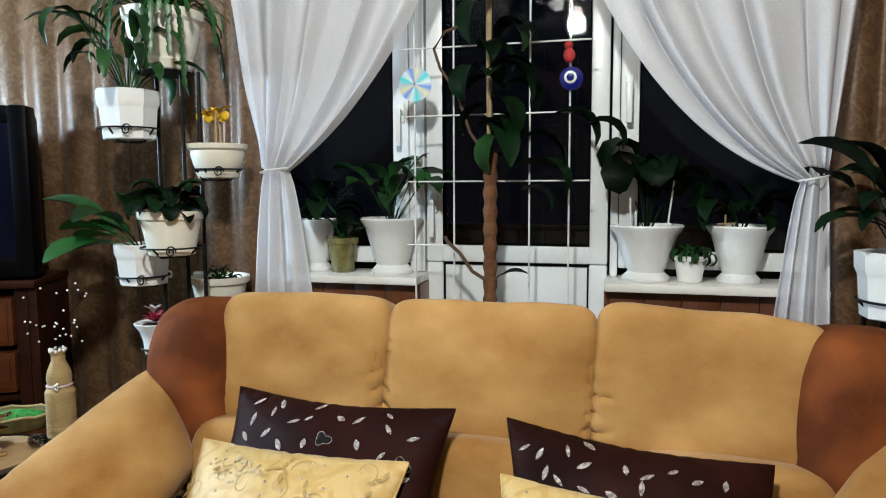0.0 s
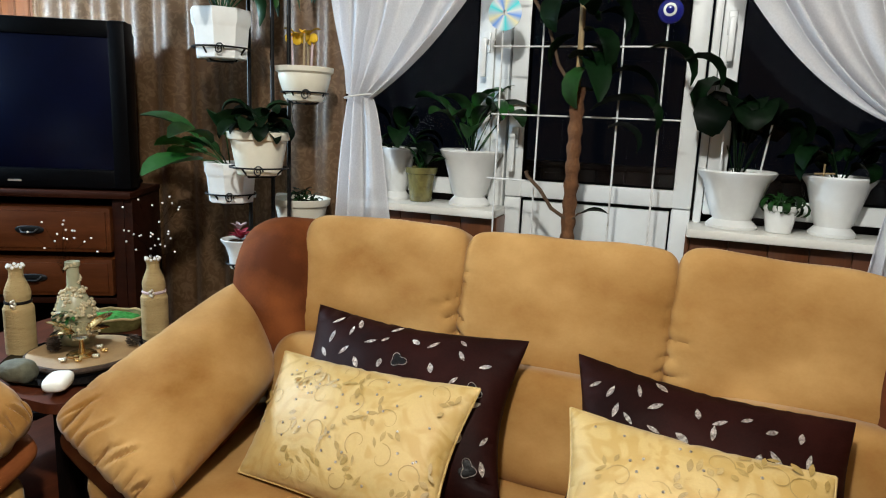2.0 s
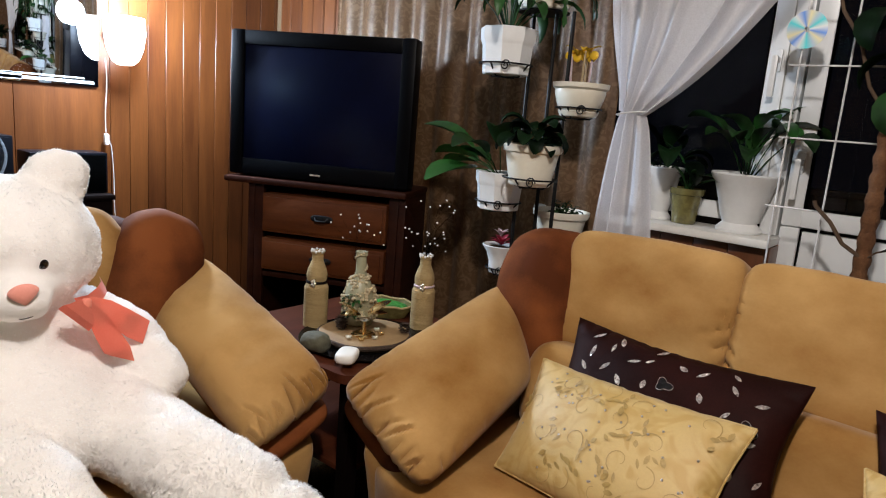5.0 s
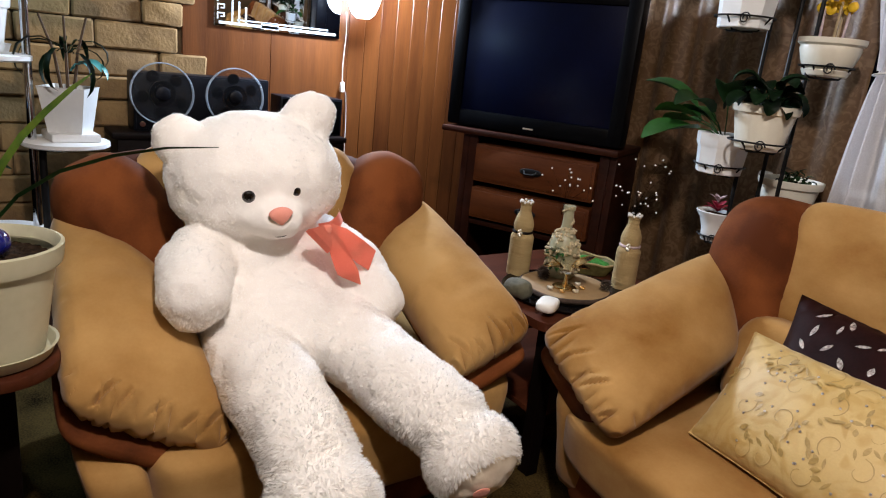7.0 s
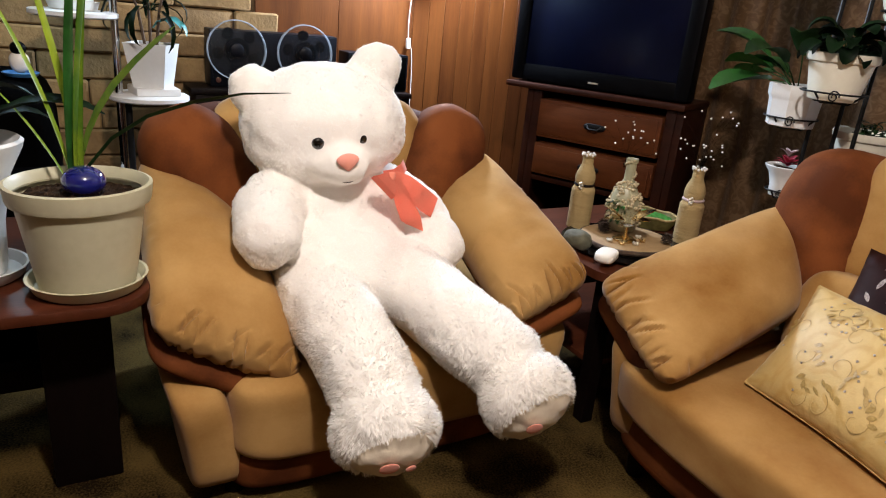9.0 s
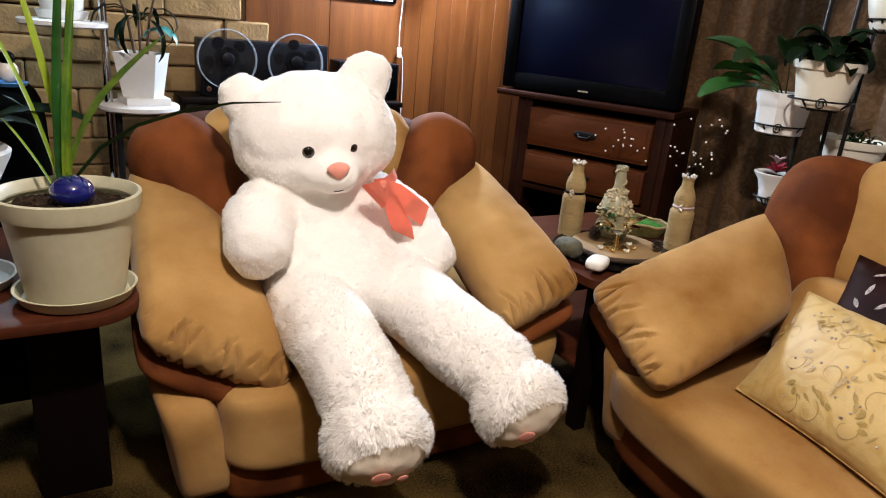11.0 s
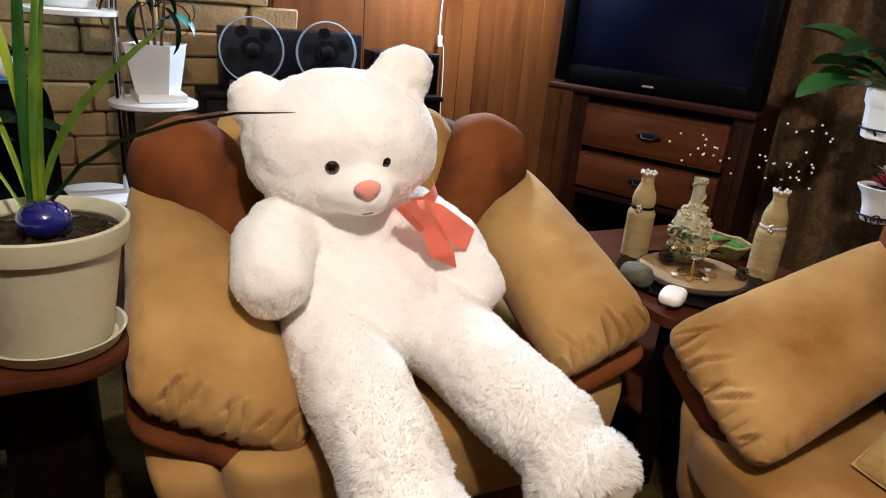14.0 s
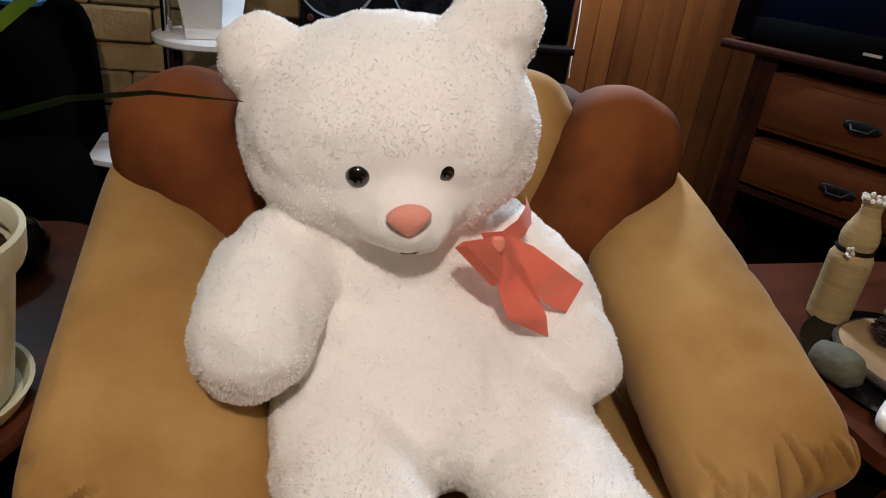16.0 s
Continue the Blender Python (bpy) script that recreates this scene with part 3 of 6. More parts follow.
SOFA_MID = 0.065
sofa = thing("sofa", (SOFA_MID, 1.85, 0), "beige suede three-seat sofa with brown rounded wings", "sofa")
b = ball((SOFA_MID, 1.84, 0.175), (0.965, 0.455, 0.10), power=8, cuts=11)
part("base", b, BROWN, sofa, "brown suede plinth")
b = ball((SOFA_MID, 1.67, 0.285), (0.975, 0.325, 0.092), power=6, cuts=23)
crease(b, 0.008, 3.2, 2)
part("seat", b, SUEDE, sofa)
# frame behind the cushions, its shade painted in by the darker brown
b = ball((SOFA_MID, 2.22, 0.47), (0.94, 0.13, 0.38), power=6, cuts=9)
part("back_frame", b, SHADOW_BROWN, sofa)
for k, (x0, x1, dz) in enumerate(((-0.715, -0.215, 0.0), (-0.225, 0.325, 0.0), (0.310, 0.838, -0.004))):
    m = turn(-19, (-1.0, 0.5, 4.0)[k], 0)
    b = ball(((x0 + x1) / 2, 2.10, 0.735 + dz), ((x1 - x0) / 2, 0.12, 0.185), m=m, power=8, cuts=61)
    for v in b.verts:
        side = min(abs(v.co.x - x0), abs(v.co.x - x1))
        reach = 0.03 + 0.13 * abs(noise.noise(Vector((k * 5.0 + (v.co.x > (x0 + x1) / 2), 2.0, v.co.z * 13))))
        if side < reach and v.co.y < 2.12:
            w = (1 - side / reach) * max(0.1, min(1, (0.88 - v.co.z) * 6))
            line = abs(math.sin(v.co.z * 82 + side * 16 + 4.0 * noise.noise(v.co * 6 + Vector((k, 0, 0))))) ** 0.5
            v.co.y += 0.024 * w * (1 - line)
    crease(b, 0.010, 4.5, k * 3.1)
    part("back_cushion", b, SUEDE, sofa)
for k, (x0, x1) in enumerate(((-0.72, -0.22), (-0.22, 0.32), (0.32, 0.835))):
    b = ball(((x0 + x1) / 2, 1.94, 0.475), ((x1 - x0) / 2 + 0.004, 0.13, 0.145), m=turn(-14, 0, 0), power=4.5, cuts=13)
    crease(b, 0.008, 5, k + 8)
    part("lumbar_cushion", b, SUEDE, sofa)
for s in (1, -1):
    def mx(p):
        return (SOFA_MID - s * (SOFA_MID - p[0]) - (0.028 if s < 0 else 0.0), p[1], p[2])
    c = mx((-0.780, 2.09, 0.645))
    b = ball(c, (0.14, 0.205, 0.262), m=turn(-12, -8 * s, 0), power=2.9, cuts=35)
    for v in b.verts:
        if v.co.y < 1.95:
            v.co.x += 0.015 * (abs(math.sin(v.co.z * 62 + v.co.y * 20 + 2 * noise.noise(v.co * 9))) ** 0.5 - 0.7) * max(0, min(1, (0.70 - v.co.z) * 6))
    crease(b, 0.010, 5, 4 + s)
    part("wing", b, BROWN, sofa, "rounded brown suede wing")
    q = [mx(p) for p in ((-0.905, 2.00, 0.735), (-1.005, 1.40, 0.515), (-0.645, 1.335, 0.385), (-0.685, 1.86, 0.50))]
    q = q if s == 1 else q[::-1]
    b = pad(q, 0.20, n=104, edge=0.36, pucker=0.6, seed=3 + s, folds=8, fore=1.0, soft=0.08, gashes=6, slant=0.9 * s)
    part("arm_pad", b, SUEDE, sofa, "puffy beige arm pad gathered at its seam")
    b = pad(offset_pad(q, 0.11, -0.03), 0.13, n=30, edge=0.36, seed=5 + s, soft=0.10)
    part("arm_roll", b, BROWN, sofa, "brown layer under the arm pad")
    x0, x1 = sorted((mx((-0.90, 0, 0))[0], mx((-0.70, 0, 0))[0]))
    part("arm", flared_arm(x0, x1, 1.41, 2.2, 0.10, 0.40, 0, -0.06 * s), SUEDE, sofa)
for x in (-0.8, 0.93):
    for y in (1.48, 2.2):
        part("foot", lathe([(0, 0), (0.025, 0), (0.03, 0.09), (0, 0.09)], (x, y, 0), 14), DARKWOOD, sofa)

# ---- armchair ----
chair = thing("armchair", (-1.4, 0.85, 0), "beige suede armchair with brown wings and puffy arms", "armchair")
b = ball((-1.43, 0.85, 0.078), (0.372, 0.43, 0.055), power=8, cuts=9)
part("band", b, BROWN, chair, "brown suede band below the seat")
b = ball((-1.39, 0.85, 0.233), (0.37, 0.43, 0.120), power=7, cuts=29)
crease(b, 0.008, 4, 6)
part("seat", b, SUEDE, chair)
# chair's back frame, coloured darker to stand for shade around the cushion
b = ball((-1.83, 0.86, 0.50), (0.13, 0.47, 0.36), power=6, cuts=9)
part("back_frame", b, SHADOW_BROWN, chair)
b = ball((-1.755, 0.86, 0.665), (0.125, 0.36, 0.245), m=turn(0, -14, 0), power=3.6, cuts=25)
for v in b.verts:
    side = 0.36 - abs(v.co.y - 0.86)
    if side < 0.09:
        v.co.x += 0.012 * (1 - side / 0.09) * math.sin(v.co.z * 100 + 2.5 * noise.noise(v.co * 9))
crease(b, 0.010, 5, 7)
part("back_cushion", b, SUEDE, chair)
WINGS = ((-1.70, 0.495, 0.650, 26), (-1.69, 1.235, 0.655, -24))
for x, y, z, lean in WINGS:
    b = ball((x, y, z), (0.135, 0.14, 0.235), m=turn(lean, -10, 0), power=2.7, cuts=35)
    for v in b.verts:
        low = max(0, min(1, (0.76 - v.co.z) * 6))
        v.co.x += 0.016 * low * (abs(math.sin(v.co.y * 52 + v.co.z * 34 + 2 * noise.noise(v.co * 9))) ** 0.5 - 0.7)
    crease(b, 0.010, 5, y * 9)
    part("wing", b, BROWN, chair, "rounded brown suede wing")
PADS = (((-1.76, 0.315, 0.715), (-1.12, 0.275, 0.475), (-1.055, 0.60, 0.325), (-1.56, 0.56, 0.56)),
        ((-1.76, 1.445, 0.715), (-1.015, 1.405, 0.515), (-1.055, 1.17, 0.385), (-1.56, 1.18, 0.58)))
for k, q in enumerate(PADS):
    b = pad(q if k == 0 else q[::-1], 0.20, n=104, edge=0.36, pucker=0.6, seed=11 + k, folds=8, fore=1.0, soft=0.08, gashes=6, slant=(1.8, -0.8)[k])
    part("arm_pad", b, SUEDE, chair, "puffy beige arm pad gathered at its seam")
    b = pad(offset_pad([(x + 0.040, y, z) for x, y, z in q], 0.100, -0.10), 0.14, n=30, edge=0.45, seed=15 + k, soft=0.10)
    part("arm_roll", b, BROWN, chair, "brown layer under the arm pad")
part("arm", flared_arm(-1.85, -1.085, 0.335, 0.47, 0.03, 0.33, 1, -0.05), SUEDE, chair)
part("arm", flared_arm(-1.85, -1.06, 1.22, 1.37, 0.03, 0.36, 1, 0.05), SUEDE, chair)
for x in (-1.75, -1.15):
    for y in (0.45, 1.25):
        part("foot", lathe([(0, 0), (0.025, 0), (0.03, 0.05), (0, 0.05)], (x, y, 0), 14), DARKWOOD, chair)


# ---- the big white bear in the armchair: one plush mesh ----
from mathutils.kdtree import KDTree


def limb(bm, stops, seg=18):
    """A row of overlapping balls along a limb: (x, y, z, radius)."""
    for p, q in zip(stops, stops[1:]):
        n = 6
        for i in range(n + 1):
            s = i / n
            r = p[3] + (q[3] - p[3]) * s
            ball([p[k] + (q[k] - p[k]) * s for k in range(3)], (r, r, r), bm=bm, seg=seg)


HEAD = Matrix.Translation((-1.455, 0.766, 0.880)) @ turn(7, 6, -4)
raw = bmesh.new()
ball((0, -0.006, -0.008), (0.185, 0.222, 0.153), m=None, bm=raw, seg=36)
ball((0.025, -0.006, -0.050), (0.158, 0.215, 0.112), bm=raw, seg=32)
ball((0.152, -0.004, -0.068), (0.080, 0.082, 0.060), bm=raw, seg=28)
ball((-0.01, -0.178, 0.088), (0.040, 0.062, 0.068), m=turn(28, 0, 0), bm=raw, seg=20)
ball((-0.01, 0.148, 0.116), (0.045, 0.074, 0.074), m=turn(-30, 0, 0), bm=raw, seg=20)
bmesh.ops.transform(raw, matrix=HEAD, verts=raw.verts)
ball((-1.47, 0.79, 0.62), (0.17, 0.185, 0.20), bm=raw, seg=32)
ball((-1.42, 0.80, 0.52), (0.20, 0.205, 0.17), bm=raw, seg=32)
ball((-1.33, 0.808, 0.490), (0.20, 0.185, 0.145), bm=raw, seg=32)
limb(raw, ((-1.45, 0.655, 0.690, 0.075), (-1.34, 0.580, 0.660, 0.088), (-1.25, 0.560, 0.632, 0.084)))
limb(raw, ((-1.45, 0.945, 0.680, 0.072), (-1.37, 1.012, 0.632, 0.076), (-1.262, 1.052, 0.552, 0.067)))
limb(raw, ((-1.33, 0.69, 0.475, 0.115), (-1.02, 0.685, 0.445, 0.104), (-0.86, 0.688, 0.405, 0.096)))
limb(raw, ((-1.33, 0.93, 0.475, 0.115), (-1.02, 0.975, 0.445, 0.104), (-0.88, 1.03, 0.405, 0.095)))
for c, tilt, yaw in (((-0.785, 0.686, 0.354), 20, -6), ((-0.795, 1.045, 0.352), 20, 6)):
    ball(c, (0.092, 0.114, 0.108), m=turn(0, tilt, yaw), bm=raw, seg=26)
rough = bpy.data.meshes.new("rough")
raw.to_mesh(rough)
raw.free()
tmp = new("rough", rough)
mod = tmp.modifiers.new("join", "REMESH")
mod.mode, mod.voxel_size = "VOXEL", 0.009
mod = tmp.modifiers.new("soft", "SMOOTH")
mod.factor, mod.iterations = 0.5, 4
body = bpy.data.meshes.new_from_object(tmp.evaluated_get(bpy.context.evaluated_depsgraph_get()))
bpy.data.objects.remove(tmp)
bear = bmesh.new()
bear.from_mesh(body)
crease(bear, 0.006, 9, 1)
crease(bear, 0.0050, 26, 4)
bear.normal_update()

FEET = (((-0.713, 0.678, 0.306), (0.86, -0.08, -0.50)), ((-0.723, 1.037, 0.304), (0.86, 0.08, -0.50)))
MUZZLE = HEAD @ Vector((0.155, -0.004, -0.066))


EYES = [HEAD @ Vector((0.168, y, -0.006)) for y in (-0.063, 0.047)]


def fluff(p):
    """How long the pile is at a place: short on the snout, none on the soles."""
    k = 1.0
    if (p - MUZZLE).length < 0.092:
        k = 0.2
    for e in EYES:
        if (p - e).length < 0.024:
            k = 0.1
    for at, d in FEET:
        q = p - Vector(at)
        if q.length < 0.105 and q.dot(Vector(d)) > -0.030:
            k = 0.0
    return k


for f in bear.faces:
    f.material_index = 1 if fluff(f.calc_center_median()) == 0 else 0
bear.faces.ensure_lookup_table()
areas = np.array([f.calc_area() for f in bear.faces])
centres = [f.calc_center_median() for f in bear.faces]
normals = [f.normal.copy() for f in bear.faces]
corners = [[v.co.copy() for v in f.verts] for f in bear.faces]
gen = np.random.default_rng(5)
HAIRS = 210000
picks = gen.choice(len(areas), size=HAIRS, p=areas / areas.sum())
mix = gen.random((HAIRS, 4))


def spot(i, a, b_):
    """A place on face i."""
    c = corners[i]
    if len(c) < 4:
        return centres[i]
    return (c[0] * (1 - a) + c[1] * a) * (1 - b_) + (c[3] * (1 - a) + c[2] * a) * b_


def shag(p):
    """The length of the pile: short on the head, shaggy down the legs and long round the feet."""
    legs = max(0.0, min(1.0, (p.x + 1.22) / 0.20)) * (1.0 if p.z < 0.62 else 0.0)
    feet = max(0.0, min(1.0, (p.x + 0.98) / 0.12)) * legs
    return 0.0036 + 0.0034 * legs + 0.0050 * feet


# the pile lies in locks: each hair leans to the tip of the nearest lock
LOCKS = 12000
tree = KDTree(LOCKS)
locks = []
for k, i in enumerate(gen.choice(len(areas), size=LOCKS, p=areas / areas.sum())):
    p = spot(i, gen.random(), gen.random())
    n = normals[i]
    sweep = Vector((noise.noise(p * 11) + 0.25, noise.noise(p * 11 + Vector((9, 0, 0))), noise.noise(p * 11 + Vector((0, 9, 0))) - 0.45))
    d = n * 0.75 + sweep * 0.8 + Vector(gen.normal(0, 0.25, 3))
    d -= n * min(0.0, d.dot(n) - 0.25)
    locks.append(p + d.normalized() * shag(p) * (1.0 + 0.5 * gen.random()))
    tree.insert(p, k)
tree.balance()
verts, faces = [], []
for k, i in enumerate(picks):
    p = spot(i, mix[k, 0], mix[k, 1])
    fl = fluff(p)
    if fl == 0 or (p.x < -1.25 and mix[k, 3] < 0.3):
        continue
    n = normals[i]
    long = shag(p) * (0.55 + 0.6 * mix[k, 2])
    free = p + (n * 0.7 + Vector((0.1, 0, -0.35)) + Vector(gen.normal(0, 0.30, 3))).normalized() * long
    tip = free.lerp(locks[tree.find(p)[1]], 0.12 + 0.030 * shag(p) / 0.0014)
    tip = p + (tip - p) * fl
    side = (tip - p).cross(n)
    if side.length < 1e-6:
        side = n.orthogonal()
    side = side.normalized() * (0.00042 + 0.0005 * mix[k, 3])
    bend = p.lerp(tip, 0.55) + n * (long * 0.16 * fl)
    q = len(verts)
    verts += [p - side, p + side, bend + side * 0.8, bend - side * 0.8, tip]
    faces += [(q, q + 1, q + 2, q + 3), (q + 3, q + 2, q + 4)]

skin_count = len(bear.faces)
hairs = bpy.data.meshes.new("hairs")
hairs.from_pydata(verts, [], faces)
bear.from_mesh(hairs)
bpy.data.meshes.remove(hairs)
bear.faces.ensure_lookup_table()
for f in bear.faces[skin_count:]:
    f.material_index = 4


def stuck(bm, local, size, index, m=None, taper=0.0):
    """A small sewn-on piece placed in the head's own axes."""
    first = len(bm.faces)
    b = ball((0, 0, 0), (1, 1, 1), seg=24)
    for v in b.verts:
        v.co.y *= 1 - taper * max(0.0, 0.35 - v.co.z)
    bmesh.ops.transform(b, matrix=HEAD @ Matrix.Translation(local) @ (m or Matrix()) @ Matrix.Diagonal((*size, 1)), verts=b.verts)
    merge(bm, b)
    bm.faces.ensure_lookup_table()
    for f in bm.faces[first:]:
        f.material_index = index


for y in (-0.063, 0.047):
    stuck(bear, (0.166, y, -0.008), (0.012, 0.0190, 0.0195), 5)
    stuck(bear, (0.170, y, -0.008), (0.0125, 0.0160, 0.0168), 2)
stuck(bear, (0.227, -0.006, -0.046), (0.017, 0.031, 0.024), 3, turn(0, 14, 0), taper=0.62)
stuck(bear, (0.212, -0.004, -0.102), (0.004, 0.014, 0.0022), 2, turn(0, 35, 0))
for dots in (((-0.694, 0.656, 0.325, 0.021), (-0.701, 0.708, 0.306, 0.012)), ((-0.703, 1.012, 0.324, 0.021),)):
    first = len(bear.faces)
    for x, y, z, r in dots:
        q = Vector((0.92, (y - dots[0][1]) * 3 - 0.15, -0.30)).to_track_quat("Z", "Y").to_matrix().to_4x4()
        ball((0, 0, 0), (1, 1, 1), m=Matrix.Translation((x, y, z)) @ q @ Matrix.Diagonal((r, r * 0.8, 0.0028, 1)), bm=bear, seg=16)
    bear.faces.ensure_lookup_table()
    for f in bear.faces[first:]:
        f.material_index = 3
solo("teddy_bear", bear, [FUR, SOLE, EYE, PINK, HAIR, IRIS], (-1.35, 0.80, 0.36), "huge fluffy white teddy bear sitting in the armchair", "teddy bear", sharp=180)


def strip(points, widths, across, thick=0.003):
    """A folded band of cloth."""
    b = bmesh.new()
    rows = []
    for p, w, a in zip(points, widths, across):
        p, a = Vector(p), Vector(a).normalized() * w / 2
        rows.append((b.verts.new(p - a), b.verts.new(p), b.verts.new(p + a)))
    for p, q in zip(rows, rows[1:]):
        for i in (0, 1):
            b.faces.new((p[i], p[i + 1], q[i + 1], q[i]))
    bmesh.ops.solidify(b, geom=b.faces[:], thickness=thick)
    bmesh.ops.subdivide_edges(b, edges=b.edges[:], cuts=1, use_grid_fill=True)
    bmesh.ops.recalc_face_normals(b, faces=b.faces)
    return b


bow = thing("ribbon_bow", (-1.27, 0.91, 0.74), "coral satin bow tied at the bear's neck", "bow")
K = Vector((-1.259, 0.880, 0.770))


def from_knot(*steps):
    return [K + Vector(p) for p in steps]


part("tail", strip(from_knot((0, 0.002, 0), (0.010, 0.018, -0.035), (0.010, 0.042, -0.084), (0.004, 0.064, -0.124), (-0.002, 0.080, -0.152)), (0.020, 0.040, 0.052, 0.057, 0.058), [(0.1, 0.96, 0.14)] * 4 + [(0.1, 0.88, -0.40)]), RIBBON, bow)
part("tail", strip(from_knot((0, 0.004, 0.002), (0.012, 0.034, -0.018), (0.012, 0.072, -0.050), (0.004, 0.108, -0.080), (-0.006, 0.138, -0.101)), (0.020, 0.042, 0.052, 0.057, 0.058), [(0.1, 0.66, 0.72)] * 4 + [(0.1, 0.25, 0.96)]), RIBBON, bow)
part("loop", strip(from_knot((0, 0, 0), (0.016, -0.010, -0.010), (0.022, -0.022, -0.024), (0.014, -0.032, -0.034), (-0.002, -0.024, -0.026), (-0.004, -0.006, -0.006)), (0.020, 0.052, 0.078, 0.086, 0.066, 0.020), [(0.0, 0.70, -0.70)] * 6), RIBBON, bow)
part("neck_band", strip(from_knot((-0.006, -0.016, -0.004), (-0.002, 0.012, 0.000), (-0.020, 0.040, 0.008), (-0.060, 0.066, 0.010), (-0.10, 0.080, 0.012)), (0.030, 0.030, 0.032, 0.032, 0.032), [(0.1, -0.45, 0.86)] * 5), RIBBON, bow)
part("knot", ball(K + Vector((0.004, 0.000, -0.004)), (0.006, 0.010, 0.012), power=3, cuts=5), RIBBON, bow)


# ---- loose cushions on the sofa ----
def leaf_shape(length, width, n=5, thick=0.0006):
    b = bmesh.new()
    rows = []
    for i in range(n + 1):
        s = i / n
        w = width * math.sin(math.pi * min(1, s * 0.96 + 0.02)) ** 0.8
        rows.append((b.verts.new((-w / 2, s * length - length / 2, 0)), b.verts.new((0, s * length - length / 2, thick)), b.verts.new((w / 2, s * length - length / 2, 0))))
    for p, q in zip(rows, rows[1:]):
        for i in (0, 1):
            b.faces.new((p[i], p[i + 1], q[i + 1], q[i]))
    return b


def on_pad(q, thick, u, v, edge, lift, seed, pinch):
    """A frame on a stuffed cushion's upper face at u, v."""
    a, b_, c, d = [Vector(p) for p in q]
    nrm = (b_ - a).cross(d - a).normalized()
    mid = (a + b_ + c + d) / 4
    def at(u, v):
        p = a * (1 - u) * (1 - v) + b_ * u * (1 - v) + c * u * v + d * (1 - u) * v
        eu, ev = 4 * u * (1 - u), 4 * v * (1 - v)
        p = p + (mid - p) * pinch * (1 - min(eu, ev) ** 0.7) * (max(eu, ev) ** 1.2)
        h = eu ** edge * ev ** edge
        h *= 1 + 0.10 * noise.noise(p * 6 + Vector((seed, 0, 0))) + 0.04 * noise.noise(p * 17 + Vector((seed, 3, 0)))
        return p + nrm * (thick / 2 * h)
    p = at(u, v)
    du, dv = (at(u + 0.02, v) - at(u - 0.02, v)).normalized(), (at(u, v + 0.02) - at(u, v - 0.02)).normalized()
    n = du.cross(dv).normalized()
    m = Matrix((du, n.cross(du), n)).transposed().to_4x4()
    m.translation = p + n * lift
    return m


def sequinned(q, seed):
    r = random.Random(seed)
    ob = thing("cushion", tuple(sum((Vector(p) for p in q), Vector()) / 4), "chocolate satin cushion with silver sequin leaves", "cushion", "cushions on the sofa")
    b = pad(q, 0.15, n=48, edge=0.5, pucker=0.5, seed=seed, pinch=0.13, folds=13)
    part("cover", b, SATIN, ob)
    for i in range(10):
        for j in range(7):
            u, v = (i + 0.5 + r.uniform(-0.3, 0.3)) / 10, (j + 0.5 + r.uniform(-0.3, 0.3)) / 7
            if not (0.06 < u < 0.94 and 0.10 < v < 0.90):
                continue
            m = on_pad(q, 0.15, u, v, 0.5, 0.0012, seed, 0.13)
            if r.random() < 0.12:
                if not (0.12 < u < 0.88 and 0.16 < v < 0.84):
                    continue
                k = bmesh.new()
                for a in (0, 2.1, 4.2):
                    ball((0.009 * math.cos(a), 0.009 * math.sin(a), 0), (0.012 + 0.004 * math.sin(a + u * 40), 0.011, 0.0010), bm=k, seg=10)
                bmesh.ops.transform(k, matrix=m, verts=k.verts)
                f = part("flower_patch", k, BLACK_PATCH, ob, "black sequin flower")
                edge_line = []
                for t in range(25):
                    g = t * 0.2618
                    rad = 0.0165 + 0.0045 * math.cos(3 * g) + 0.003 * math.sin(2 * g + u * 40)
                    edge_line.append(m @ Vector((rad * math.cos(g), rad * math.sin(g), 0.0004)))
                part("edging", tube(edge_line, 0.0008, 5), SEQUIN, f)
            else:
                c = leaf_shape(r.uniform(0.022, 0.040), r.uniform(0.009, 0.015), 4)
                bmesh.ops.transform(c, matrix=m @ turn(0, 0, r.uniform(-70, 70)), verts=c.verts)
                part("sequin_leaf", c, SEQUIN, ob)
    return ob


